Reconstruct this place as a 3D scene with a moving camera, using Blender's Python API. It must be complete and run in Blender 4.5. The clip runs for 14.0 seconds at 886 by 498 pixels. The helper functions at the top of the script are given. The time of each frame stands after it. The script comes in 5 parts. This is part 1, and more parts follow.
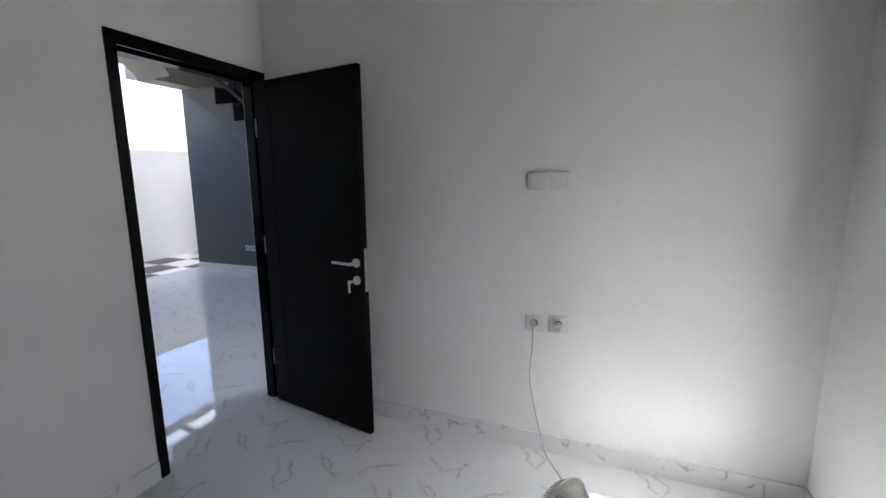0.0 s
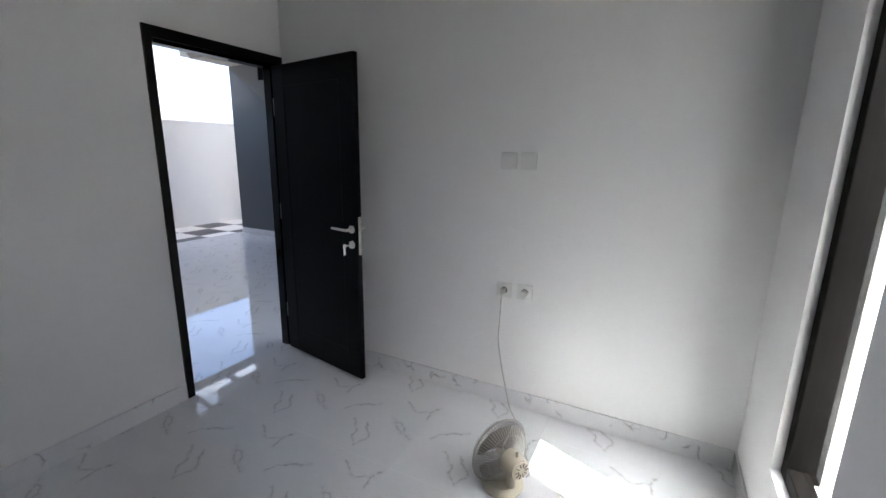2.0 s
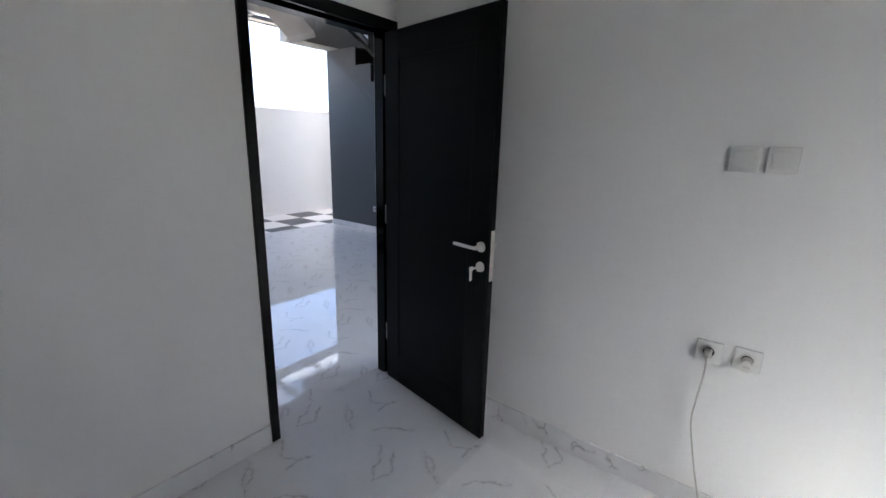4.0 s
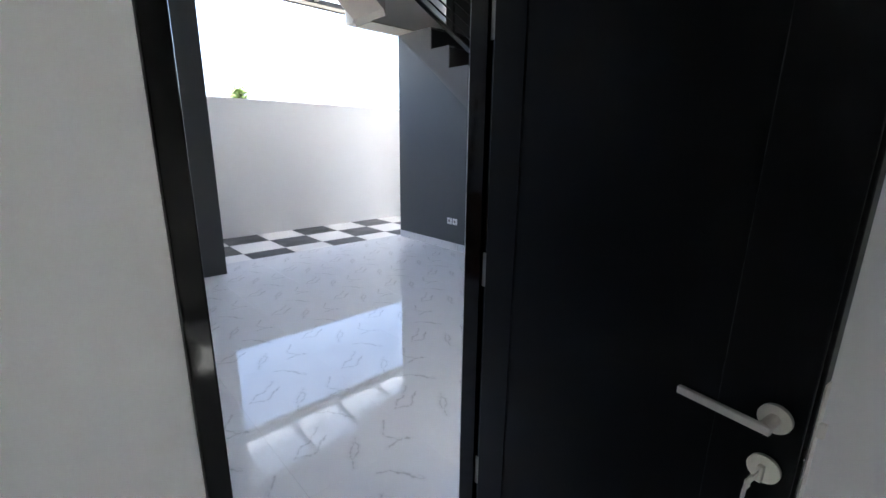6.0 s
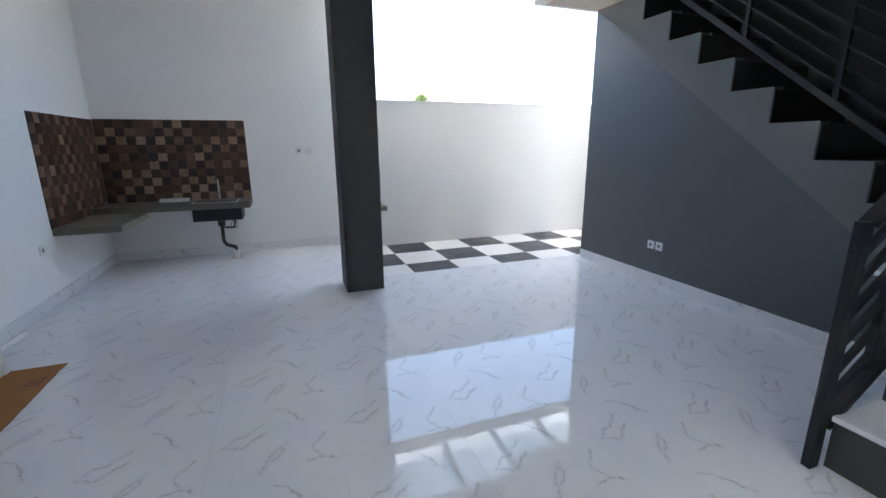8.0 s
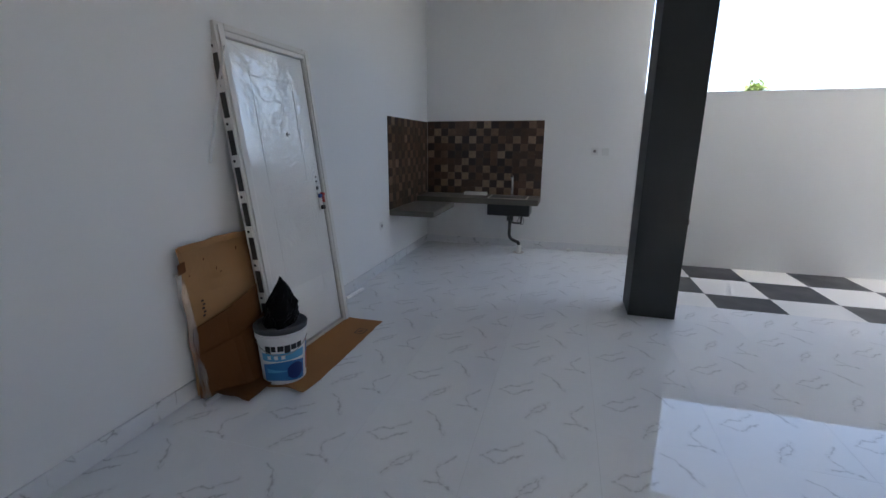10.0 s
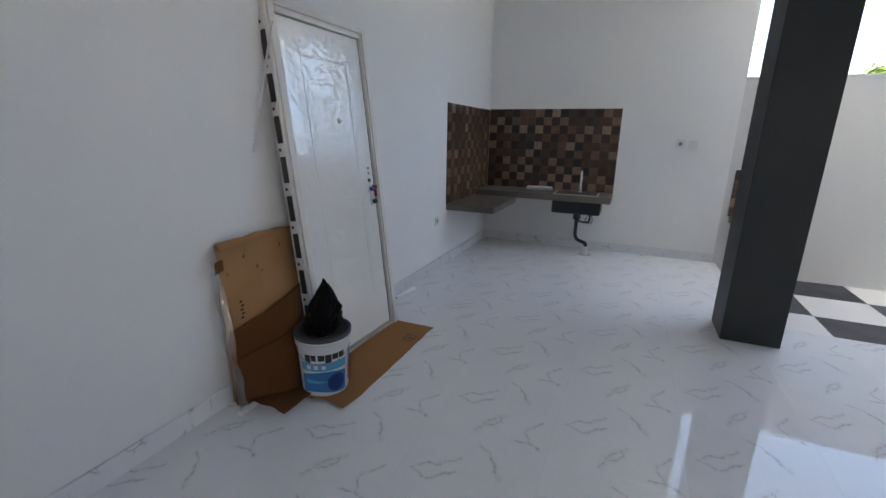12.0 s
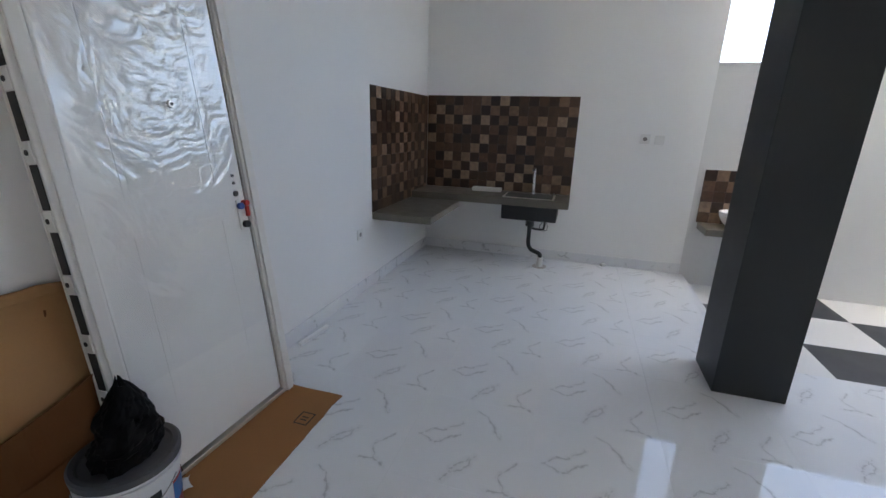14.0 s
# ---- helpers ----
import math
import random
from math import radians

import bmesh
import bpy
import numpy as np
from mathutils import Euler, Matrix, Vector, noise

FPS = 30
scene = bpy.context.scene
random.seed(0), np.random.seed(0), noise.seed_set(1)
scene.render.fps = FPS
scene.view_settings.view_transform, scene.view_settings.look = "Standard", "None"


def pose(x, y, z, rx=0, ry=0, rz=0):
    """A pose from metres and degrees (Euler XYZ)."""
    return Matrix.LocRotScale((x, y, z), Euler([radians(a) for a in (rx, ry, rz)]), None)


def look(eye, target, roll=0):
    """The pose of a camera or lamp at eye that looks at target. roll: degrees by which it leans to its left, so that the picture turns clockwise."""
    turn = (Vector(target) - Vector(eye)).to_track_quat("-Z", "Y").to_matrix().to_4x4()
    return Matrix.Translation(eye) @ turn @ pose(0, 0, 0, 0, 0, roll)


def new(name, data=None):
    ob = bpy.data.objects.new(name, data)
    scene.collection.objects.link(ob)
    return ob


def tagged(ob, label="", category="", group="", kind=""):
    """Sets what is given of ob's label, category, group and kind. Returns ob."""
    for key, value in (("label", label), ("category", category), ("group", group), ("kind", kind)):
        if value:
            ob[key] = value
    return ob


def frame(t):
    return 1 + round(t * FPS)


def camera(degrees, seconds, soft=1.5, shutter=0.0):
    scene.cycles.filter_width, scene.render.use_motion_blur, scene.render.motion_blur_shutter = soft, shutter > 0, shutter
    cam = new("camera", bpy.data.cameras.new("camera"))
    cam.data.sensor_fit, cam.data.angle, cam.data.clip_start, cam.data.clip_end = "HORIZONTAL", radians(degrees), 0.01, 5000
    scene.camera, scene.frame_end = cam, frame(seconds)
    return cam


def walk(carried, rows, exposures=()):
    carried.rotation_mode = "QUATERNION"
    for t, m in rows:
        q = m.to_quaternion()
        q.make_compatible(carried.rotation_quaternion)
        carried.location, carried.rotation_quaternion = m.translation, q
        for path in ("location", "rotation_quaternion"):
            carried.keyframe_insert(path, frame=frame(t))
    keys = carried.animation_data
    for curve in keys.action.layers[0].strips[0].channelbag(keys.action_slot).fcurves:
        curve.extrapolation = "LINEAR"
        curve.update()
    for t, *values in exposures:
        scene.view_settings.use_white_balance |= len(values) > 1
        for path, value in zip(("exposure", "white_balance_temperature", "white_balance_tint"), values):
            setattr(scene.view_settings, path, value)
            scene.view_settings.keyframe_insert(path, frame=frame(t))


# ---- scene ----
cam = camera(92.2, 14.0)
PATH = [
    (0, (-1.254, -2.089, 1.487), (0.565, -1.374, 1.159), -0.5),
    (0.5, (-1.324, -2.231, 1.493), (0.471, -1.467, 1.142), 0.0),
    (1, (-1.336, -2.421, 1.488), (0.434, -1.613, 1.111), 0.1),
    (1.5, (-1.345, -2.534, 1.493), (0.400, -1.686, 1.090), 0.5),
    (2, (-1.361, -2.520, 1.502), (0.356, -1.632, 1.068), 0.9),
    (2.5, (-1.336, -2.415, 1.493), (0.304, -1.401, 1.036), 0.7),
    (3, (-1.256, -2.215, 1.510), (0.327, -1.122, 1.034), 1.0),
    (3.2, (-1.205, -2.148, 1.509), (0.360, -1.029, 1.030), 1.1),
    (5.5, (-0.308, -1.148, 1.477), (1.105, 0.154, 0.990), 1.3),
    (6, (-0.118, -0.884, 1.465), (1.190, 0.523, 0.978), 0.7),
    (6.5, (0.042, -0.582, 1.430), (1.293, 0.882, 0.958), 1.7),
    (7, (0.215, -0.394, 1.402), (1.357, 1.180, 0.932), 0.4),
    (7.5, (0.317, -0.224, 1.383), (1.231, 1.494, 0.922), -0.4),
    (8, (0.346, -0.028, 1.423), (1.010, 1.779, 0.953), -0.4),
    (8.5, (0.260, 0.098, 1.409), (0.668, 1.980, 0.942), -0.2),
    (9, (0.286, 0.186, 1.433), (0.288, 2.111, 0.962), -0.2),
    (11.3, (0.163, 0.411, 1.435), (-0.569, 2.187, 0.946), 1.2),
    (11.5, (0.150, 0.444, 1.432), (-0.595, 2.214, 0.939), 1.2),
    (12, (0.106, 0.617, 1.433), (-0.657, 2.371, 0.913), 1.0),
    (12.5, (0.092, 0.857, 1.428), (-0.685, 2.599, 0.890), 0.8),
    (13, (-0.040, 1.077, 1.451), (-0.796, 2.823, 0.894), 0.9),
    (13.5, (-0.079, 1.263, 1.446), (-0.685, 3.065, 0.888), 1.8),
    (14, (-0.050, 1.546, 1.452), (-0.601, 3.365, 0.892), 1.7),
]
walk(cam, [(t, look(eye, target, roll)) for t, eye, target, roll in PATH],
     [(0, 3.32, 6250, 10), (1.0, 3.2, 6200, 10), (3.2, 3.24, 6200, 10), (5.5, 3.62, 6300, 8), (6.2, 3.62, 6300, 6), (7.0, 3.93, 6350, 5), (7.5, 3.83, 6350, 4), (8.2, 3.57, 6400, 4), (9.0, 2.97, 6450, 6), (11.5, 3.5, 6700, 6), (14, 3.57, 6850, 6)])

# ---- world, sun, exposure ----
SUN_AZ = Vector((-0.345, -0.938, 0)).normalized()
SUN_EL = radians(63.5)
SUN_DIR = Vector((SUN_AZ.x * math.cos(SUN_EL), SUN_AZ.y * math.cos(SUN_EL), math.sin(SUN_EL)))
world = bpy.data.worlds.new("world")
scene.world = world
world.use_nodes = True
wn = world.node_tree.nodes
sky = wn.new("ShaderNodeTexSky")
sky.sky_type = "NISHITA"
sky.sun_disc = False
sky.sun_elevation = SUN_EL
sky.sun_rotation = math.atan2(SUN_DIR.x, SUN_DIR.y)
sky.air_density, sky.dust_density = 0.7, 6.0
wn["Background"].inputs["Strength"].default_value = 0.15
world.node_tree.links.new(sky.outputs[0], wn["Background"].inputs["Color"])

sun_data = bpy.data.lights.new("sun", "SUN")
sun_data.energy, sun_data.angle, sun_data.color = 2.6, radians(0.55), (1.0, 0.97, 0.92)
sun = new("sun", sun_data)
sun.matrix_world = look(SUN_DIR * 30, (0, 0, 0))


def portal(name, at, target, w, h):
    """Guides the sky's light through an opening; gives off none itself."""
    d = bpy.data.lights.new(name, "AREA")
    d.shape, d.size, d.size_y = "RECTANGLE", w, h
    d.cycles.is_portal = True
    o = new(name, d)
    o.matrix_world = look(at, target)
    return o


portal("yard_portal", (2.49, 4.43, 1.7), (2.49, 0, 1.7), 2.75, 3.3)
portal("nook_portal", (1.12, 5.4, 1.7), (-1, 5.4, 1.7), 1.85, 3.3)
portal("side_portal", (4.86, -1.525, 1.5), (0, -1.525, 1.5), 2.63, 3.05)
portal("window_portal", (0.16, -3.12, 1.3), (0.16, 0, 1.3), 0.52, 1.9)

# ---- materials ----


def nodes_of(name):
    m = bpy.data.materials.new(name)
    m.use_nodes = True
    return m, m.node_tree.nodes, m.node_tree.links, m.node_tree.nodes["Principled BSDF"]


def ramp(n, stops):
    r = n.new("ShaderNodeValToRGB")
    e = r.color_ramp.elements
    while len(e) < len(stops):
        e.new(0.5)
    for k, (p, c) in enumerate(stops):
        e[k].position = p
        e[k].color = (c, c, c, 1) if isinstance(c, (int, float)) else (*c, 1)
    return r


def noise_tex(n, l, coord, scale, detail=4, rough=0.55, distortion=0.0):
    t = n.new("ShaderNodeTexNoise")
    t.inputs["Scale"].default_value = scale
    t.inputs["Detail"].default_value = detail
    t.inputs["Roughness"].default_value = rough
    t.inputs["Distortion"].default_value = distortion
    l.new(coord, t.inputs["Vector"])
    return t


def mixc(n, l, fac, a, b, mode="MIX"):
    x = n.new("ShaderNodeMix")
    x.data_type, x.blend_type = "RGBA", mode
    for sock, v in ((x.inputs[0], fac), (x.inputs[6], a), (x.inputs[7], b)):
        if isinstance(v, (int, float)):
            sock.default_value = v
        elif isinstance(v, tuple):
            sock.default_value = (*v, 1)
        else:
            l.new(v, sock)
    return x.outputs[2]


def maths(n, l, op, a, b=None, clamp=False):
    x = n.new("ShaderNodeMath")
    x.operation, x.use_clamp = op, clamp
    for sock, v in zip(x.inputs, (a, b)):
        if v is None:
            continue
        if isinstance(v, (int, float)):
            sock.default_value = v
        else:
            l.new(v, sock)
    return x.outputs[0]


def surface(name, base, rough=0.5, metal=0.0, vary=0.12, fine=60.0, broad=1.6, bump=0.1, depth=0.002, spec=0.5, coat=0.0,
            rough_vary=0.1, coords="Object", random_tint=0.0):
    """A surface with broad stains, fine grain, uneven gloss and slight relief."""
    m, n, l, b = nodes_of(name)
    co = n.new("ShaderNodeTexCoord").outputs[coords]
    t1 = noise_tex(n, l, co, broad, 5)
    t2 = noise_tex(n, l, co, fine, 3)
    low = tuple(max(0, c * (1 - vary)) for c in base)
    high = tuple(min(1, c * (1 + vary)) for c in base)
    c = mixc(n, l, t1.outputs[0], low, high)
    c = mixc(n, l, 0.25, c, mixc(n, l, t2.outputs[0], low, high))
    if random_tint:
        oi = n.new("ShaderNodeObjectInfo")
        k = ramp(n, [(0, 1 - random_tint), (1, 1.0)])
        l.new(oi.outputs["Random"], k.inputs[0])
        c = mixc(n, l, 1.0, c, k.outputs[0], "MULTIPLY")
    l.new(c, b.inputs["Base Color"])
    r = ramp(n, [(0.3, max(0, rough - rough_vary * rough)), (0.7, min(1, rough + rough_vary))])
    l.new(t1.outputs[0], r.inputs[0])
    l.new(r.outputs[0], b.inputs["Roughness"])
    b.inputs["Metallic"].default_value = metal
    b.inputs["Specular IOR Level"].default_value = spec
    b.inputs["Coat Weight"].default_value = coat
    b.inputs["Coat Roughness"].default_value = 0.08
    if bump:
        bp = n.new("ShaderNodeBump")
        bp.inputs["Strength"].default_value = bump
        bp.inputs["Distance"].default_value = depth
        l.new(t2.outputs[0], bp.inputs["Height"])
        l.new(bp.outputs[0], b.inputs["Normal"])
    return m


def marble(name, rough=0.022, coords="Object"):
    """White polished porcelain with short, forked grey-brown veins."""
    m, n, l, b = nodes_of(name)
    co = n.new("ShaderNodeTexCoord").outputs[coords]
    warp = noise_tex(n, l, co, 9.0, 3)
    v = n.new("ShaderNodeVectorMath")
    v.operation = "MULTIPLY_ADD"
    l.new(warp.outputs["Color"], v.inputs[0])
    v.inputs[1].default_value = (0.11, 0.11, 0.11)
    l.new(co, v.inputs[2])
    st = n.new("ShaderNodeMapping")
    st.inputs["Rotation"].default_value = (0, 0, radians(40))
    st.inputs["Scale"].default_value = (0.72, 1.3, 1)
    l.new(v.outputs[0], st.inputs[0])
    vo = n.new("ShaderNodeTexVoronoi")
    vo.feature = "DISTANCE_TO_EDGE"
    vo.inputs["Scale"].default_value = 6.0
    l.new(st.outputs[0], vo.inputs["Vector"])
    fine = noise_tex(n, l, co, 40.0, 4)
    width = maths(n, l, "MULTIPLY", fine.outputs[0], 0.07)
    line = maths(n, l, "SUBTRACT", 1.0, maths(n, l, "DIVIDE", vo.outputs[0], width), clamp=True)
    mask_t = noise_tex(n, l, co, 8.5, 1)
    mask = ramp(n, [(0.54, 0.0), (0.66, 1.0)])
    l.new(mask_t.outputs[0], mask.inputs[0])
    vein = maths(n, l, "MULTIPLY", line, mask.outputs[0])
    soft = maths(n, l, "MULTIPLY", maths(n, l, "SUBTRACT", 1.0, maths(n, l, "DIVIDE", vo.outputs[0], 0.1), clamp=True), mask.outputs[0])
    cloud = noise_tex(n, l, co, 3.0, 5)
    base = mixc(n, l, cloud.outputs[0], (0.74, 0.75, 0.76), (0.82, 0.825, 0.83))
    base = mixc(n, l, maths(n, l, "MULTIPLY", soft, 0.3), base, (0.45, 0.45, 0.46))
    base = mixc(n, l, maths(n, l, "MULTIPLY", vein, 0.7), base, (0.30, 0.298, 0.30))
    l.new(base, b.inputs["Base Color"])
    b.inputs["Roughness"].default_value = rough
    b.inputs["Specular IOR Level"].default_value = 0.55
    wob = noise_tex(n, l, co, 7.0, 2)
    bp = n.new("ShaderNodeBump")
    bp.inputs["Strength"].default_value = 0.05
    bp.inputs["Distance"].default_value = 0.002
    l.new(wob.outputs[0], bp.inputs["Height"])
    l.new(bp.outputs[0], b.inputs["Normal"])
    return m


# one printed pattern that every floor tile repeats: strokes across the tile, in metres
VEINS = {
    "loop": ((-0.24, -0.03), (-0.205, 0.012), (-0.13, 0.042), (-0.078, 0.08), (-0.058, 0.115)),
    "loop_back": ((-0.235, -0.03), (-0.195, -0.046), (-0.155, -0.064), (-0.108, -0.018), (-0.05, 0.024)),
    "fork": ((-0.006, 0.215), (0.05, 0.19), (0.085, 0.155), (0.1, 0.106), (0.136, 0.05)),
    "hook": ((0.13, -0.268), (0.2, -0.25), (0.168, -0.185), (0.185, -0.135), (0.234, -0.085)),
    "tail": ((0.2, -0.25), (0.236, -0.268), (0.262, -0.288)),
    "leaf": ((-0.064, -0.275), (-0.05, -0.225), (-0.016, -0.155), (0.046, -0.098)),
    "leaf_back": ((-0.05, -0.225), (0.01, -0.19), (0.046, -0.098)),
}


def nearest_stroke(n, l, pos, names):
    """The distance from a point of the tile to the nearest of the strokes."""
    best = None
    for name in names:
        for a, b in zip(VEINS[name], VEINS[name][1:]):
            a, d = Vector((a[0], a[1], 0)), Vector((b[0] - a[0], b[1] - a[1], 0))
            rel = n.new("ShaderNodeVectorMath")
            rel.operation = "SUBTRACT"
            l.new(pos, rel.inputs[0])
            rel.inputs[1].default_value = a
            dot = n.new("ShaderNodeVectorMath")
            dot.operation = "DOT_PRODUCT"
            l.new(rel.outputs[0], dot.inputs[0])
            dot.inputs[1].default_value = d / d.length_squared
            along = maths(n, l, "ADD", dot.outputs["Value"], 0.0, clamp=True)
            foot = n.new("ShaderNodeVectorMath")
            foot.operation = "SCALE"
            foot.inputs[0].default_value = d
            l.new(along, foot.inputs["Scale"])
            gap = n.new("ShaderNodeVectorMath")
            gap.operation = "DISTANCE"
            l.new(rel.outputs[0], gap.inputs[0])
            l.new(foot.outputs[0], gap.inputs[1])
            best = gap.outputs["Value"] if best is None else maths(n, l, "MINIMUM", best, gap.outputs["Value"])
    return best


def printed_marble(name, rough=0.022):
    """White polished porcelain tile with a few short forked grey veins, the same on each tile."""
    m, n, l, b = nodes_of(name)
    co = n.new("ShaderNodeTexCoord").outputs["Object"]
    flat = n.new("ShaderNodeVectorMath")
    flat.operation = "MULTIPLY"
    l.new(co, flat.inputs[0])
    flat.inputs[1].default_value = (1, 1, 0)
    warp = noise_tex(n, l, co, 20.0, 4, 0.55)
    mid = n.new("ShaderNodeVectorMath")
    mid.operation = "SUBTRACT"
    l.new(warp.outputs["Color"], mid.inputs[0])
    mid.inputs[1].default_value = (0.5, 0.5, 0.5)
    pos = n.new("ShaderNodeVectorMath")
    pos.operation = "MULTIPLY_ADD"
    l.new(mid.outputs[0], pos.inputs[0])
    pos.inputs[1].default_value = (0.05, 0.05, 0)
    l.new(flat.outputs[0], pos.inputs[2])
    sharp = nearest_stroke(n, l, pos.outputs[0], ("loop", "loop_back", "fork", "hook", "tail"))
    broad = nearest_stroke(n, l, pos.outputs[0], ("leaf", "leaf_back"))
    fine = noise_tex(n, l, co, 34.0, 5, 0.65)
    width = maths(n, l, "MULTIPLY", maths(n, l, "SUBTRACT", fine.outputs[0], 0.4, clamp=True), 0.046)
    vein = maths(n, l, "SUBTRACT", 1.0, maths(n, l, "DIVIDE", maths(n, l, "MINIMUM", sharp, maths(n, l, "MULTIPLY", broad, 1.4)), maths(n, l, "ADD", width, 0.0004)), clamp=True)
    soft = maths(n, l, "SUBTRACT", 1.0, maths(n, l, "DIVIDE", sharp, 0.017), clamp=True)
    soft = maths(n, l, "MAXIMUM", soft, maths(n, l, "SUBTRACT", 1.0, maths(n, l, "DIVIDE", broad, 0.028), clamp=True))
    soft = maths(n, l, "MULTIPLY", soft, maths(n, l, "MULTIPLY", maths(n, l, "SUBTRACT", fine.outputs[0], 0.3, clamp=True), 3.0))
    cloud = noise_tex(n, l, co, 3.0, 5)
    base = mixc(n, l, cloud.outputs[0], (0.74, 0.75, 0.76), (0.82, 0.825, 0.83))
    base = mixc(n, l, maths(n, l, "MULTIPLY", soft, 0.36), base, (0.42, 0.42, 0.43))
    base = mixc(n, l, maths(n, l, "MULTIPLY", vein, 0.43), base, (0.27, 0.265, 0.262))
    l.new(base, b.inputs["Base Color"])
    b.inputs["Roughness"].default_value = rough
    b.inputs["Specular IOR Level"].default_value = 0.55
    wob = noise_tex(n, l, co, 7.0, 2)
    bp = n.new("ShaderNodeBump")
    bp.inputs["Strength"].default_value = 0.022
    bp.inputs["Distance"].default_value = 0.002
    l.new(wob.outputs[0], bp.inputs["Height"])
    l.new(bp.outputs[0], b.inputs["Normal"])
    return m


def mosaic(name, stops):
    """Glazed brown stone-look tiles, each of its own shade."""
    m, n, l, b = nodes_of(name)
    co = n.new("ShaderNodeTexCoord").outputs["Object"]
    oi = n.new("ShaderNodeObjectInfo")
    shade = ramp(n, stops)
    l.new(oi.outputs["Random"], shade.inputs[0])
    off = n.new("ShaderNodeVectorMath")
    off.operation = "ADD"
    l.new(co, off.inputs[0])
    l.new(oi.outputs["Location"], off.inputs[1])
    t = noise_tex(n, l, off.outputs[0], 25, 5)
    k = ramp(n, [(0.3, 0.7), (0.7, 1.15)])
    l.new(t.outputs[0], k.inputs[0])
    l.new(mixc(n, l, 1.0, shade.outputs[0], k.outputs[0], "MULTIPLY"), b.inputs["Base Color"])
    b.inputs["Roughness"].default_value = 0.28
    bp = n.new("ShaderNodeBump")
    bp.inputs["Strength"].default_value = 0.25
    bp.inputs["Distance"].default_value = 0.002
    l.new(t.outputs[0], bp.inputs["Height"])
    l.new(bp.outputs[0], b.inputs["Normal"])
    return m


def film_plastic(name, gloss=0.155, rough=0.12):
    """Clear packing film: mostly see-through, with sharp gloss."""
    m, n, l, b = nodes_of(name)
    tr = n.new("ShaderNodeBsdfTransparent")
    tr.inputs[0].default_value = (1.0, 1.0, 1.0, 1)
    gl = n.new("ShaderNodeBsdfGlossy")
    gl.inputs["Color"].default_value = (0.95, 0.95, 0.95, 1)
    gl.inputs["Roughness"].default_value = rough
    mx = n.new("ShaderNodeMixShader")
    mx.inputs[0].default_value = gloss
    l.new(tr.outputs[0], mx.inputs[1])
    l.new(gl.outputs[0], mx.inputs[2])
    l.new(mx.outputs[0], n["Material Output"].inputs["Surface"])
    return m


def translucent(name, color):
    """Milky sheet that passes half of its light on, scattered."""
    m, n, l, b = nodes_of(name)
    co = n.new("ShaderNodeTexCoord").outputs["Object"]
    dirt = noise_tex(n, l, co, 2.5, 5)
    col = mixc(n, l, dirt.outputs[0], tuple(0.86 * c for c in color), color)
    l.new(col, b.inputs["Base Color"])
    b.inputs["Roughness"].default_value = 0.35
    tr = n.new("ShaderNodeBsdfTranslucent")
    l.new(col, tr.inputs[0])
    mx = n.new("ShaderNodeMixShader")
    mx.inputs[0].default_value = 0.5
    l.new(b.outputs[0], mx.inputs[1])
    l.new(tr.outputs[0], mx.inputs[2])
    l.new(mx.outputs[0], n["Material Output"].inputs["Surface"])
    return m


def glass(name, tint=(0.95, 0.97, 0.97)):
    m, n, l, b = nodes_of(name)
    b.inputs["Base Color"].default_value = (*tint, 1)
    b.inputs["Roughness"].default_value = 0.02
    b.inputs["Transmission Weight"].default_value = 1.0
    b.inputs["IOR"].default_value = 1.45
    return m


M_WALL = surface("white_wall_paint", (0.83, 0.83, 0.82), 0.62, vary=0.025, fine=180, broad=0.9, bump=0.06, depth=0.001, spec=0.3)
M_YARDWALL = surface("weathered_white_paint", (0.68, 0.68, 0.665), 0.8, vary=0.05, fine=90, broad=1.4, bump=0.2, depth=0.002, spec=0.2)
M_CEIL = surface("ceiling_paint", (0.86, 0.86, 0.86), 0.85, vary=0.02, bump=0.03, spec=0.2)
M_GREY = surface("dark_grey_paint", (0.105, 0.115, 0.118), 0.45, vary=0.06, fine=150, broad=1.2, bump=0.08, depth=0.001, spec=0.35)
M_STRINGER = surface("stringer_grey_paint", (0.160, 0.164, 0.160), 0.65, vary=0.1, fine=90, broad=2.0, bump=0.12, spec=0.3)
M_PILLAR = surface("pillar_grey_paint", (0.030, 0.032, 0.032), 0.5, vary=0.07, fine=140, broad=1.5, bump=0.08, depth=0.001, spec=0.35)
M_STAIRWALL = surface("stairwell_paint", (0.03, 0.031, 0.033), 0.7, vary=0.08, bump=0.08)
M_RISER = surface("riser_tile", (0.055, 0.056, 0.05), 0.4, vary=0.12, bump=0.05)
M_RISER_DARK = surface("dark_riser_tile", (0.018, 0.018, 0.017), 0.45, vary=0.12, bump=0.05)
M_TREAD_DARK = surface("dark_tread_tile", (0.03, 0.03, 0.03), 0.4, vary=0.12, bump=0.05)
M_TREAD = surface("tread_tile", (0.72, 0.73, 0.73), 0.18, vary=0.05, bump=0.02)
M_CONCRETE = surface("bare_concrete", (0.42, 0.39, 0.35), 0.85, vary=0.18, fine=50, broad=4, bump=0.4, depth=0.004)
M_MARBLE = printed_marble("marble_tile")
M_SKIRT = marble("marble_skirting", 0.12, "Object")
M_GROUT = surface("grout", (0.8, 0.8, 0.8), 0.8, vary=0.08, bump=0.2)
M_BLACKDOOR = surface("black_satin_wood", (0.0011, 0.0012, 0.0017), 0.36, vary=0.15, fine=35, broad=3, bump=0.04, depth=0.001, spec=0.14, rough_vary=0.04)
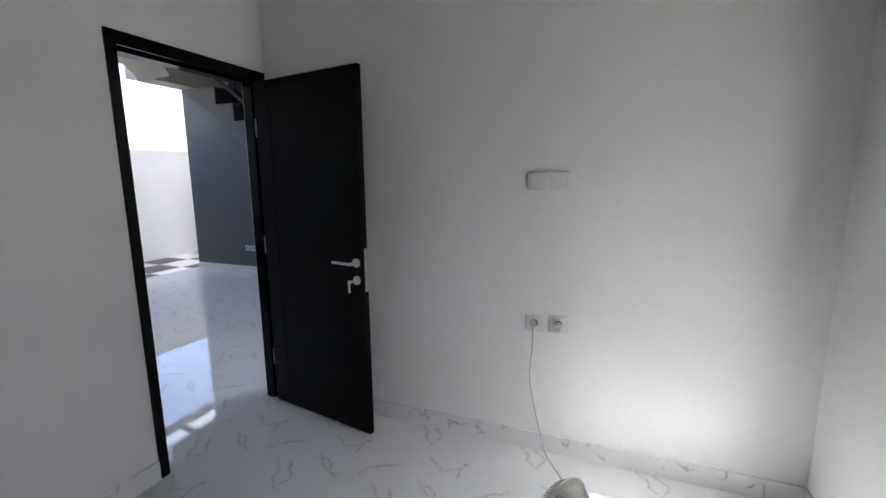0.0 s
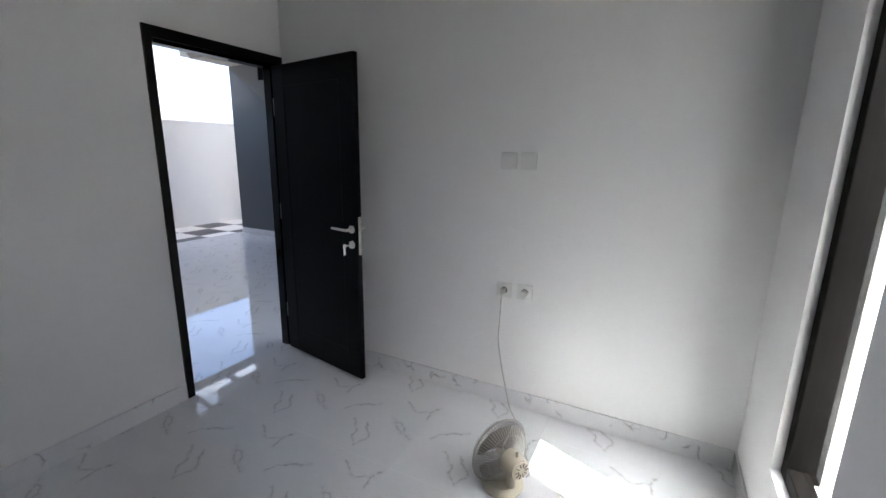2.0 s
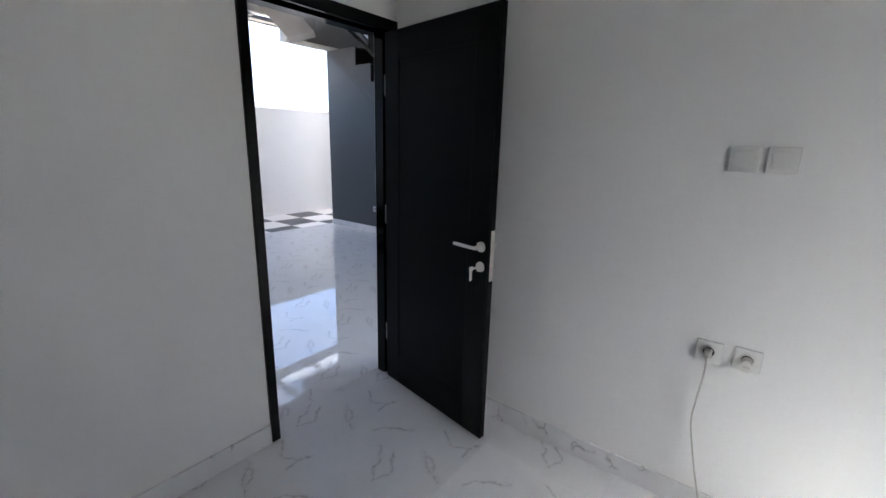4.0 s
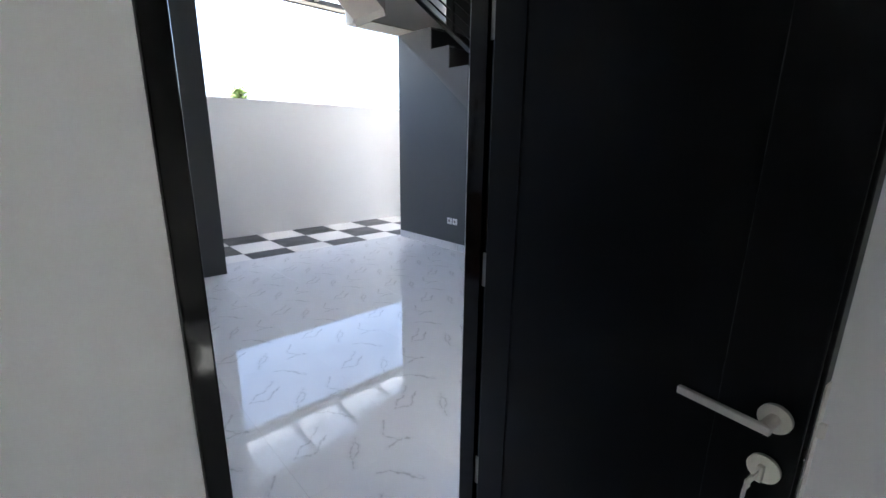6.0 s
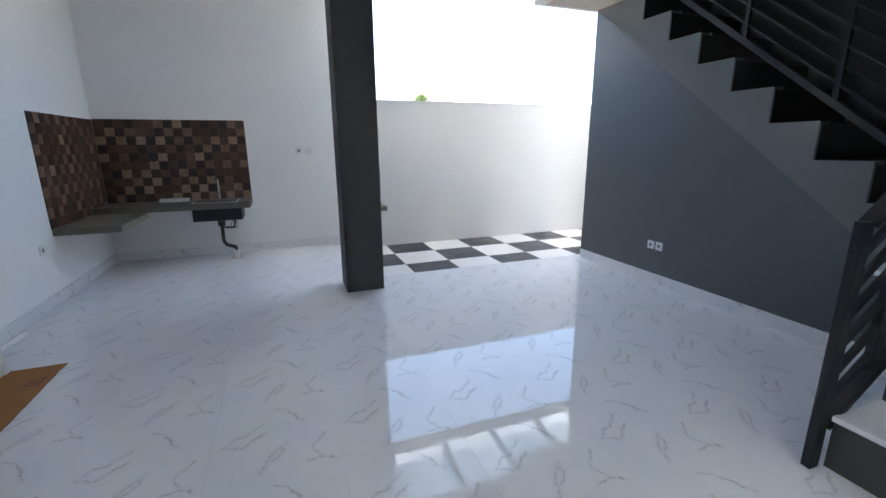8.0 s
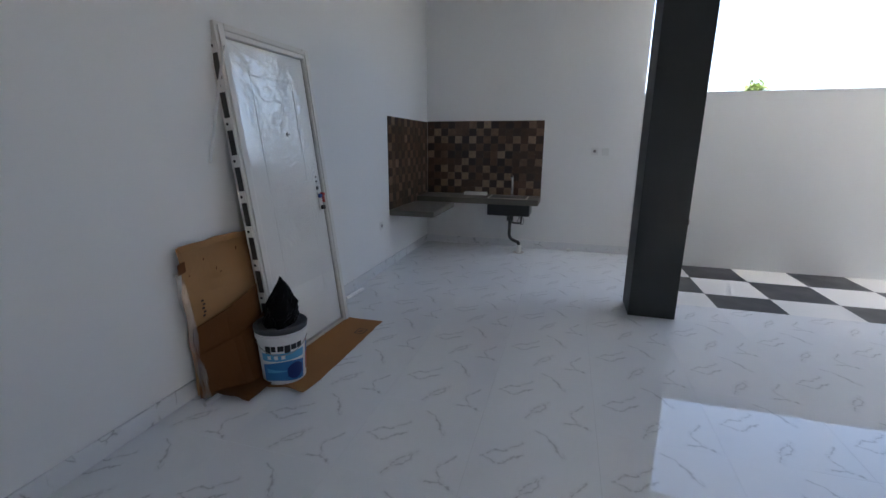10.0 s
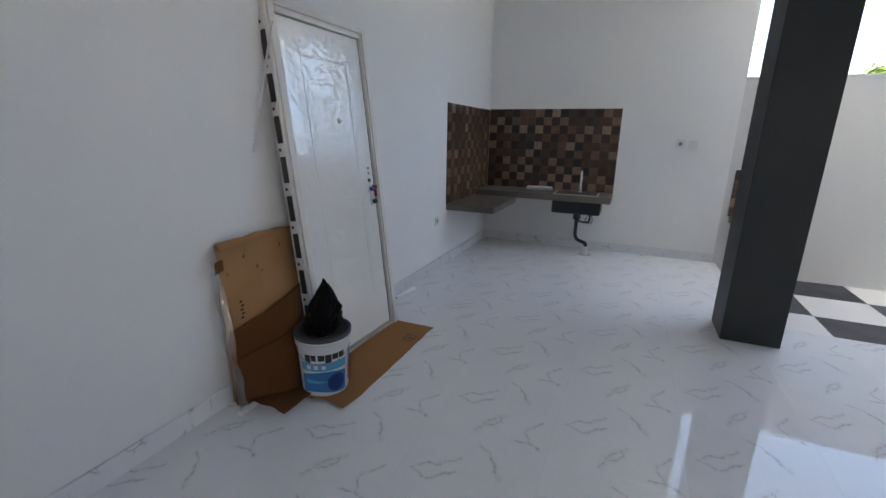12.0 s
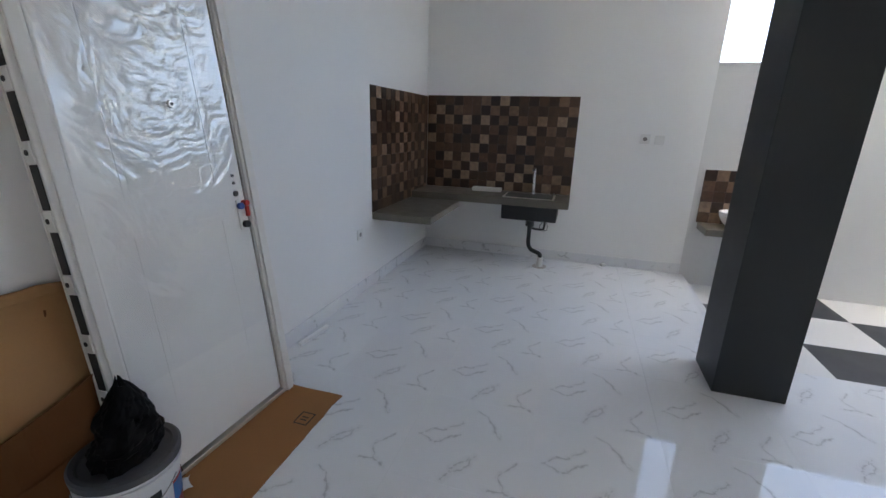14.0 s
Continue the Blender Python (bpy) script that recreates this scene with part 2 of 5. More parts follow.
M_BLACKFRAME = surface("black_gloss_paint", (0.0014, 0.0013, 0.0014), 0.06, vary=0.2, fine=14, broad=6, bump=0.07, depth=0.002, spec=0.28, rough_vary=0.05)
M_IRON = surface("black_painted_iron", (0.007, 0.007, 0.008), 0.4, vary=0.2, fine=60, bump=0.08, spec=0.5)
M_STEEL = surface("brushed_steel", (0.80, 0.77, 0.71), 0.36, metal=1.0, vary=0.06, fine=120, bump=0.03)
M_HINGE = surface("dull_hinge_steel", (0.42, 0.40, 0.36), 0.4, metal=1.0, vary=0.1, fine=90, bump=0.03)
M_CHROME = surface("chrome", (0.75, 0.75, 0.76), 0.1, metal=1.0, vary=0.03, bump=0.0)
M_PLATE = surface("white_switch_plastic", (0.74, 0.74, 0.72), 0.3, vary=0.02, bump=0.0)
M_HOLE = surface("dark_socket_plastic", (0.045, 0.035, 0.03), 0.45, vary=0.1, bump=0.0)
M_HOLE_GREY = surface("grey_socket_plastic", (0.22, 0.21, 0.20), 0.45, vary=0.1, bump=0.0)
M_CABLE = surface("grey_white_cable", (0.48, 0.47, 0.44), 0.5, vary=0.08, bump=0.0)
M_DKTILE = surface("charcoal_paver", (0.042, 0.043, 0.046), 0.42, vary=0.15, fine=70, broad=3, bump=0.15, random_tint=0.25)
M_WTILE = surface("white_paver", (0.68, 0.67, 0.64), 0.45, vary=0.06, fine=70, broad=3, bump=0.12, random_tint=0.08)
M_MOSAIC = mosaic("dark_brown_mosaic", [(0.0, (0.026, 0.012, 0.006)), (0.5, (0.046, 0.021, 0.010)), (0.85, (0.075, 0.036, 0.018)), (1.0, (0.13, 0.072, 0.04))])
M_MOSAIC_LIGHT = mosaic("taupe_mosaic", [(0.0, (0.06, 0.028, 0.014)), (0.3, (0.115, 0.060, 0.033)), (0.6, (0.20, 0.120, 0.072)), (1.0, (0.34, 0.235, 0.16))])
M_COUNTER = surface("brown_stone_counter", (0.14, 0.124, 0.097), 0.45, vary=0.12, fine=70, broad=9, bump=0.03)
M_BLACKPL = surface("black_plastic", (0.014, 0.014, 0.015), 0.35, vary=0.15, bump=0.03)
M_PVC = surface("white_pvc", (0.72, 0.71, 0.68), 0.35, vary=0.05, bump=0.02)
M_STRIP = surface("bright_white_trim", (0.88, 0.88, 0.87), 0.35, vary=0.03, bump=0.0)
M_WINFRAME = surface("dark_brown_aluminium", (0.002, 0.0016, 0.0013), 0.55, vary=0.12, bump=0.02, spec=0.06)
M_GLASS = glass("window_glass")
M_CANOPY = translucent("canopy_panel", (0.8, 0.83, 0.84))
M_CANOPY.node_tree.nodes["Principled BSDF"].inputs["Alpha"].default_value = 0.2
# brown lowered so that it also holds the shade on the box folds
M_CARD = surface("shade_toned_corrugated_cardboard", (0.135, 0.055, 0.018), 0.85, vary=0.16, fine=110, broad=3, bump=0.25, depth=0.002, spec=0.15)
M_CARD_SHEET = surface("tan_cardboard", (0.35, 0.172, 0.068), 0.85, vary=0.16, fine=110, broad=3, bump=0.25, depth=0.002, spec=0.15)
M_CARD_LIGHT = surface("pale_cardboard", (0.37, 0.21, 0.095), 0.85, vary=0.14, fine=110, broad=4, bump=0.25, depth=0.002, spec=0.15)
M_INK = surface("dark_print", (0.04, 0.025, 0.015), 0.7, vary=0.1, bump=0.0)
M_DOORWHITE = surface("white_coated_steel", (0.83, 0.82, 0.785), 0.35, vary=0.035, fine=60, broad=2, bump=0.03)
M_FRAMEWHITE = surface("cream_coated_steel", (0.77, 0.755, 0.715), 0.38, vary=0.05, bump=0.03)
M_SEAL = surface("dark_seal", (0.03, 0.026, 0.024), 0.6, vary=0.1, bump=0.05)
M_FILM = film_plastic("packing_film", 0.11)
M_FILM_MILKY = film_plastic("crumpled_milky_film", 0.15, 0.35)
M_TAPE = surface("milky_tape", (0.75, 0.75, 0.74), 0.3, vary=0.04, bump=0.0)
M_PAIL = surface("white_pail_plastic", (0.74, 0.74, 0.73), 0.3, vary=0.05, bump=0.02)
M_BLUE = surface("blue_label_print", (0.03, 0.17, 0.42), 0.3, vary=0.12, bump=0.0)
M_CYAN = surface("light_blue_label_print", (0.10, 0.36, 0.60), 0.3, vary=0.12, bump=0.0)
M_NAVY = surface("navy_label_print", (0.008, 0.03, 0.16), 0.3, vary=0.12, bump=0.0)
M_LID = surface("dusty_charcoal_lid", (0.06, 0.06, 0.065), 0.55, vary=0.3, fine=30, bump=0.1)
M_BAG = surface("black_bin_liner", (0.003, 0.003, 0.0035), 0.55, vary=0.2, fine=30, bump=0.2, depth=0.003, spec=0.10)
M_FANBODY = surface("yellowed_fan_plastic", (0.55, 0.50, 0.40), 0.4, vary=0.12, fine=30, bump=0.04)
M_FANWIRE = surface("dull_cage_wire", (0.36, 0.35, 0.32), 0.4, metal=0.6, vary=0.2, bump=0.0)
M_BLADE = surface("smoky_blade_plastic", (0.16, 0.14, 0.12), 0.3, vary=0.15, bump=0.0)
M_CERAMIC = surface("white_ceramic", (0.82, 0.82, 0.81), 0.08, vary=0.02, bump=0.0)
M_RED = surface("red_plastic", (0.45, 0.03, 0.02), 0.35, vary=0.1, bump=0.0)
M_BLUEPL = surface("blue_plastic", (0.01, 0.05, 0.25), 0.35, vary=0.1, bump=0.0)
M_GROUND = surface("dusty_ground", (0.42, 0.39, 0.34), 0.9, vary=0.2, fine=6, broad=0.3, bump=0.4, depth=0.01)
M_TERRACE = surface("pale_concrete", (0.66, 0.63, 0.58), 0.85, vary=0.1, fine=30, broad=0.8, bump=0.2)
M_CREAM = surface("cream_trim_paint", (0.74, 0.70, 0.62), 0.6, vary=0.05, fine=40, broad=2.0, bump=0.05)
M_BEIGE = surface("beige_render", (0.45, 0.42, 0.36), 0.85, vary=0.1, fine=30, broad=0.8, bump=0.2)
M_ROOF = surface("clay_roof", (0.22, 0.10, 0.06), 0.8, vary=0.2, fine=12, bump=0.3)
M_LEAF = surface("leaf", (0.085, 0.13, 0.03), 0.5, vary=0.4, fine=8, broad=5, bump=0.0)
M_BARK = surface("bark", (0.13, 0.09, 0.06), 0.9, vary=0.3, fine=25, bump=0.5, depth=0.01)
M_POLE = surface("galvanised_pole", (0.3, 0.3, 0.3), 0.5, metal=0.4, vary=0.15, bump=0.0)

# ---- mesh helpers ----


def finish(bm, name, material, smooth=False):
    bmesh.ops.recalc_face_normals(bm, faces=bm.faces)
    me = bpy.data.meshes.new(name)
    if smooth:
        for f in bm.faces:
            f.smooth = True
    bm.to_mesh(me)
    bm.free()
    for mm in (material if isinstance(material, (list, tuple)) else [material]):
        me.materials.append(mm)
    return me


def part(name, bm, material, parent=None, label="", smooth=False, m=None):
    ob = new(name, finish(bm, name, material, smooth))
    if m is not None:
        ob.matrix_basis = m
    if parent is not None:
        ob.parent = parent
    if label:
        tagged(ob, label)
    return ob


def thing(name, label, category, m=None, group="", kind=""):
    ob = new(name)
    ob.empty_display_size = 0.05
    if m is not None:
        ob.matrix_basis = m
    return tagged(ob, label, category, group, kind)


def box(bm, x0, x1, y0, y1, z0, z1, bevel=0.0, seg=2):
    r = bmesh.ops.create_cube(bm, size=1.0)
    vs = r["verts"]
    for v in vs:
        v.co = Vector(((x0 + x1) / 2 + v.co.x * (x1 - x0), (y0 + y1) / 2 + v.co.y * (y1 - y0), (z0 + z1) / 2 + v.co.z * (z1 - z0)))
    if bevel:
        es = list({e for v in vs for e in v.link_edges})
        bmesh.ops.bevel(bm, geom=es, offset=bevel, segments=seg, affect="EDGES", profile=0.5)
    return bm


def boxes(*bs, bevel=0.0):
    bm = bmesh.new()
    for b in bs:
        box(bm, *b, bevel=bevel)
    return bm


def cyl(bm, p, q, r, r2=None, seg=20, caps=True):
    p, q = Vector(p), Vector(q)
    d = q - p
    m = Matrix.Translation((p + q) / 2) @ d.to_track_quat("Z", "Y").to_matrix().to_4x4()
    bmesh.ops.create_cone(bm, cap_ends=caps, segments=seg, radius1=r, radius2=r if r2 is None else r2, depth=d.length, matrix=m)
    return bm


def lathe(profile, seg=32, close=False):
    """Turns (radius, height) pairs about z."""
    bm = bmesh.new()
    rings = []
    for r, z in profile:
        rings.append([bm.verts.new((r * math.cos(2 * math.pi * k / seg), r * math.sin(2 * math.pi * k / seg), z)) for k in range(seg)])
    for a, b in zip(rings, rings[1:]):
        for k in range(seg):
            bm.faces.new((a[k], a[(k + 1) % seg], b[(k + 1) % seg], b[k]))
    bm.faces.new(rings[0][::-1])
    bm.faces.new(rings[-1])
    return bm


def torus_ring(r0, r1, h, seg=24):
    """A flat ring about z."""
    bm = bmesh.new()
    loops = [[bm.verts.new((r * math.cos(2 * math.pi * k / seg), r * math.sin(2 * math.pi * k / seg), z)) for k in range(seg)] for r, z in ((r0, 0), (r1, 0), (r1, h), (r0, h))]
    for a, b in zip(loops, loops[1:] + loops[:1]):
        for k in range(seg):
            bm.faces.new((a[k], a[(k + 1) % seg], b[(k + 1) % seg], b[k]))
    return bm


def tube(points, r, seg=10, bm=None):
    """A round tube along a smooth path through points."""
    bm = bm or bmesh.new()
    pts = [Vector(p) for p in points]
    sm = []
    for i in range(len(pts) - 1):
        p0, p1, p2, p3 = pts[max(i - 1, 0)], pts[i], pts[i + 1], pts[min(i + 2, len(pts) - 1)]
        for k in range(6):
            t = k / 6
            sm.append(0.5 * ((2 * p1) + (p2 - p0) * t + (2 * p0 - 5 * p1 + 4 * p2 - p3) * t * t + (3 * p1 - p0 - 3 * p2 + p3) * t ** 3))
    sm.append(pts[-1])
    rings = []
    up = Vector((0.13, 0.21, 0.97))
    for i, p in enumerate(sm):
        d = (sm[min(i + 1, len(sm) - 1)] - sm[max(i - 1, 0)]).normalized()
        a = d.cross(up)
        if a.length < 0.05:
            a = d.cross(Vector((1, 0, 0)))
        a.normalize()
        b = d.cross(a)
        up = a.cross(d) if abs(a.cross(d).dot(up)) > 0 else up
        rings.append([bm.verts.new(p + r * (math.cos(2 * math.pi * k / seg) * a + math.sin(2 * math.pi * k / seg) * b)) for k in range(seg)])
    for x, y in zip(rings, rings[1:]):
        for k in range(seg):
            bm.faces.new((x[k], x[(k + 1) % seg], y[(k + 1) % seg], y[k]))
    bm.faces.new(rings[0][::-1])
    bm.faces.new(rings[-1])
    return bm


def prism(outline, axis, a, b, bm=None):
    """A flat outline of (u, v) pushed along an axis from a to b: 'x' takes (y, z), 'y' takes (x, z), 'z' takes (x, y)."""
    bm = bm or bmesh.new()

    def at(u, v, w):
        return {"x": (w, u, v), "y": (u, w, v), "z": (u, v, w)}[axis]
    lo = [bm.verts.new(at(u, v, a)) for u, v in outline]
    hi = [bm.verts.new(at(u, v, b)) for u, v in outline]
    bm.faces.new(lo)
    bm.faces.new(hi[::-1])
    for k in range(len(lo)):
        j = (k + 1) % len(lo)
        bm.faces.new((lo[k], lo[j], hi[j], hi[k]))
    return bm


def structure(name, bm, material, label, category, smooth=False):
    return tagged(part(name, bm, material, smooth=smooth), label, category, kind="structure")


# ---- plan ----
H_CEIL = 3.42          # living room ceiling
X_LEFT = -1.742        # living room wall with the leaning door
Y_KIT = 6.357           # kitchen back wall
X_GREY = 3.885          # dark grey wall under the stair
Y_OPEN = 4.49          # edge of the marble floor at the yard
X_NOOK = 1.135         # end of the marble floor in the kitchen nook
Z_YARD = -0.095
X_SOCK = 0.927         # bedroom wall with the sockets
Y_WIN = -2.975          # bedroom wall with the window
T = 0.13
YD0, YD1 = -0.048, 0.082   # bedroom and living faces of the door wall
XD = 0.021            # outer edge of the door frame
HD = 2.13

# ground
structure("ground", boxes((-400, 400, -400, 400, -0.6, -0.16)), M_GROUND, "pale dusty bare ground around the house", "ground")

# second slab is unseen, added to bounce sunlight in through the side opening
structure("terrace", boxes((-6, 11, -7.5, -3.16, -0.17, -0.09), (4.96, 11, -3.159, 4.2, -0.17, -0.09)), M_TERRACE, "pale sunlit concrete terrace in front of the house, extended out of view to bounce light", "paving")

# walls
structure("wall_bedroom_door", boxes((-2.9, XD - 0.002, YD0, YD1, -0.15, H_CEIL + 0.3), (XD - 0.002, X_SOCK + 0.002, YD0, YD1, HD + 0.002, H_CEIL + 0.3), (X_SOCK + 0.002, X_SOCK + T, YD0, YD1, -0.15, H_CEIL + 0.3), (0.878, X_SOCK + 0.001, YD1 - 0.0135, YD1 - 0.0005, 0.0005, HD - 0.061), (2.47, 4.79, YD0, YD1, -0.15, 6.2)),
          M_WALL, "smooth white painted wall around the bedroom doorway", "wall")
structure("wall_bedroom_socket", boxes((X_SOCK, X_SOCK + T, Y_WIN - T, YD0 - 0.001, -0.15, H_CEIL + 0.3)), M_WALL, "white painted bedroom wall with sockets", "wall")
WX0, WX1, WZ0, WZ1 = -0.10, 0.40, 0.39, 2.19
structure("wall_bedroom_window", boxes((-2.9, WX0, Y_WIN - T, Y_WIN, -0.15, H_CEIL + 0.3), (WX1, X_SOCK - 0.001, Y_WIN - T, Y_WIN, -0.15, H_CEIL + 0.3),
                                       (WX0, WX1, Y_WIN - T, Y_WIN, -0.15, WZ0), (WX0, WX1, Y_WIN - T, Y_WIN, WZ1, H_CEIL + 0.3)),
          M_WALL, "white painted bedroom wall with a narrow window", "wall")
structure("wall_bedroom_back", boxes((-2.9 - T, -2.901, Y_WIN - T, YD1, -0.15, H_CEIL + 0.3)), M_WALL, "plain white bedroom back wall", "wall")
structure("wall_front", boxes((X_SOCK + T + 0.001, 4.799, -3.15, -3.02, -0.15, 3.75)), M_WALL, "plain white front wall", "wall")
structure("ceiling_front", boxes((X_SOCK + T + 0.001, 4.799, -3.02, YD0 - 0.001, H_CEIL, H_CEIL + 0.14)), M_CEIL, "plain white front room ceiling", "ceiling")
structure("floor_front", boxes((X_SOCK + T + 0.001, 4.799, -3.02, YD1 - 0.001, -0.15, 0.0)), M_WTILE, "plain white tiled front room floor", "floor")
structure("ceiling_bedroom", boxes((-2.9, X_SOCK, Y_WIN, YD0, H_CEIL, H_CEIL + 0.12)), M_CEIL, "plain white bedroom ceiling", "ceiling")

structure("wall_living_left", boxes((X_LEFT - T, X_LEFT, YD1 + 0.001, Y_KIT + T, -0.15, H_CEIL + 0.3)), M_WALL, "smooth white painted living room wall", "wall")
structure("wall_kitchen", boxes((X_LEFT + 0.001, 1.10, Y_KIT, Y_KIT + T, -0.15, 6.2)), M_WALL, "smooth white painted kitchen back wall", "wall")
structure("wall_boundary", boxes((1.101, 7.5, Y_KIT + 0.008, Y_KIT + T, -0.15, 2.04), (1.101, 7.5, Y_KIT + 0.0, Y_KIT + T + 0.01, 2.041, 2.062)),
          M_YARDWALL, "white rendered boundary wall round the yard", "wall")
# added out of view; its height holds back light from the yard's side
structure("wall_yard_screen", boxes((5.70, 5.85, 4.41, Y_KIT - 0.001, -0.15, 3.0)), M_YARDWALL, "unseen white wall added to cut side light in the yard", "wall")
structure("wall_stairwell", boxes((4.80, 4.95, YD1 + 0.001, 4.4, -0.15, 6.2), (3.99, 4.95, 4.301, 4.4, -0.15, 2.6)), M_STAIRWALL, "dark grey painted stairwell wall", "wall")
# runs past the house, out of view, to keep sun off the boundary wall
structure("wall_upper", boxes((1.1, 6.75, 4.50, 4.60, 3.25, 6.2), (3.16, 6.75, 4.417, 4.60, 2.945, 3.249), (1.1, 1.2, 4.601, Y_KIT - 0.001, H_CEIL, 6.2)), M_YARDWALL, "white rendered upper storey wall, extended out of view to shade the yard", "wall")
structure("ceiling_living", boxes((X_LEFT, 2.2, YD1, 4.499, H_CEIL, H_CEIL + 0.14), (2.2, X_GREY, YD1, 3.6, H_CEIL, H_CEIL + 0.14), (X_LEFT, 1.099, 4.499, Y_KIT, H_CEIL, H_CEIL + 0.14)),
          M_CEIL, "plain white living room ceiling", "ceiling")
# unseen slab, set high and wide enough to block sun from the yard
structure("roof", boxes((-3.1, 6.75, -3.2, 4.6, 6.2, 6.35), (-3.1, 1.2, 4.6, 6.5, 6.2, 6.35)), M_CONCRETE, "unseen flat concrete roof slab added to shade the yard", "roof")
# the gap at x 4.8 is added, unseen, to brighten the living room's left wall
structure("wall_upper_left", boxes((-3.1, -2.95, -3.2, 6.5, 3.75, 6.2), (-2.95, 4.95, -3.2, -3.05, 3.75, 6.2), (4.8, 4.95, -3.05, -2.85, -0.15, 6.2), (4.8, 4.95, -0.20, -0.01, -0.15, 6.2), (4.8, 4.95, -2.85, -0.20, 3.1, 6.2)), M_YARDWALL, "white rendered outer wall with an unseen side opening added for light", "wall")

# slabs under the tiles
floor_living = structure("floor_living", boxes((X_LEFT, 4.8, YD1, Y_OPEN - 0.002, -0.15, -0.0035), (X_LEFT, X_NOOK - 0.002, Y_OPEN - 0.002, Y_KIT, -0.15, -0.0035)),
                         M_GROUT, "polished white marble-look tile floor", "floor")
floor_bedroom = structure("floor_bedroom", boxes((-2.9, X_SOCK, Y_WIN, YD0, -0.15, -0.0035), (XD, X_SOCK, YD0, YD1, -0.15, -0.0035)),
                          M_GROUT, "polished white marble-look bedroom floor", "floor")
yard = structure("yard_paving", boxes((X_NOOK, 5.699, Y_OPEN, Y_KIT + 0.008, -0.159, Z_YARD - 0.004)), M_CONCRETE, "black and white chequered yard paving", "paving")

# skirting
SK_H, SK_T = 0.105, 0.012


def skirting(x0, x1, y0, y1, label="marble-look tile skirting along the wall"):
    bm = boxes((x0, x1, y0, y1, 0.0005, SK_H), bevel=0.002)
    o = structure("baseboard", bm, M_SKIRT, label, "skirting")
    return o


skirting(-2.9, XD - 0.004, YD0 - SK_T, YD0 - 0.0005)
skirting(X_SOCK - SK_T, X_SOCK - 0.0005, Y_WIN + SK_T, YD0 - 0.015)
skirting(-2.9, X_SOCK - 0.0005, Y_WIN + 0.0005, Y_WIN + SK_T)
skirting(X_LEFT + 0.0005, X_LEFT + SK_T, YD1 + SK_T, Y_KIT - SK_T)
skirting(X_LEFT + 0.0005, 1.10, Y_KIT - SK_T, Y_KIT - 0.0005)
skirting(X_LEFT + 0.0005, XD - 0.004, YD1 + 0.0005, YD1 + SK_T)
skirting(X_GREY - SK_T, X_GREY - 0.0005, 0.98, 4.40, "marble-look tile skirting under the grey wall")

# pillar
pil = tagged(part("pillar", boxes((0.842, 1.211, 4.076, 4.452, -0.15, H_CEIL + 0.02), bevel=0.004), M_PILLAR), "dark grey painted square pillar beside the kitchen", "pillar", kind="structure")

# ---- stair ----
RISE, GO = 0.2667, 0.3487
RISE1 = 0.256                # risers of the first flight
Y0, Z0 = 1.267, 3 * RISE1    # first riser of the second flight, landing height
N2 = 8                       # treads of the second flight


def nosing(k):
    return Y0 + k * GO, Z0 + (k + 1) * RISE


STRINGER_DROP = 0.50
out = [(Y0, Z0 + 0.001)]
for k in range(N2 - 0):
    y, z = nosing(k)
    out += [(y, z), (y + GO, z)]
yt, zt = out[-1]
lower = [(4.415, zt), (4.415, 2.915), (Y0 - 0.2, 2.915 - (4.4 - Y0 + 0.2) * 0.757)]
structure("stair_stringer_wall", prism([(0.94, 0.0), (4.41, 0.0), (4.41, 2.91), (Y0 - 0.205, 2.914 - (4.4 - Y0 + 0.2) * 0.757), (0.94, 0.405)], "x", X_GREY, X_GREY + 0.1),
          M_GREY, "dark blue-grey painted wall under the stair", "wall")
stair = thing("staircase", "grey concrete staircase with dark risers turning at landings", "stair", pose(3.2, 1.0, 0))
inv = Matrix.Translation((-3.2, -1.0, 0))


def spart(name, bm, mat, label=""):
    bm.transform(inv)
    return part(name, bm, mat, stair, label)


spart("stringer", prism([(0.94, 0.41), (0.94, Z0 - 0.0)] + out + lower[0:2] + [(Y0 - 0.2, lower[2][1])], "x", X_GREY - 0.002, X_GREY + 0.1), M_STRINGER, "lighter grey painted stepped stringer")
for k in range(N2):
    y, z = nosing(k)
    spart("riser", boxes((X_GREY - 0.0015, 4.799, y - 0.013, y - 0.0005, z - RISE + 0.002, z - 0.026)), M_RISER_DARK)
    spart("tread", boxes((X_GREY + 0.101, 4.799, y - 0.022, y + GO - 0.014, z - 0.025, z), bevel=0.004), M_TREAD_DARK)
    spart("step_core", boxes((X_GREY + 0.101, 4.799, y + 0.021, y + GO + 0.1, z - RISE - 0.05, z - 0.026)), M_CONCRETE)
# first flight, rising towards the stairwell
for k in range(3):
    x, z = 2.522 + k * 0.345, (k + 1) * RISE1
    xe = 4.799 if k == 2 else x + 0.345
    spart("riser", boxes((x, x + 0.02, YD1 + 0.002, 0.92, z - RISE1 + (0.001 if k == 0 else 0), z - 0.025)), M_RISER)
    spart("tread", boxes((x - 0.012, xe, YD1 + 0.002, 0.925 if k < 2 else Y0 - 0.001, z - 0.025, z), bevel=0.004), M_TREAD)
    spart("step_core", boxes((x + 0.021, xe, YD1 + 0.002, 0.915, 0.001, z - 0.026)), M_STRINGER)
# upper landing and the third flight, rising back across the opening
spart("landing", boxes((3.201, 4.799, Y0 + 8 * GO, 4.415, 2.915, zt)), M_CONCRETE, "bare concrete landing soffit")
prof = [(3.20, 2.915), (3.17, 2.985), (2.34, 3.60), (2.34, 4.25), (3.20, 3.60)]
spart("upper_flight", prism(prof, "y", 3.75, 4.414), M_CONCRETE, "bare concrete underside of the upper flight")

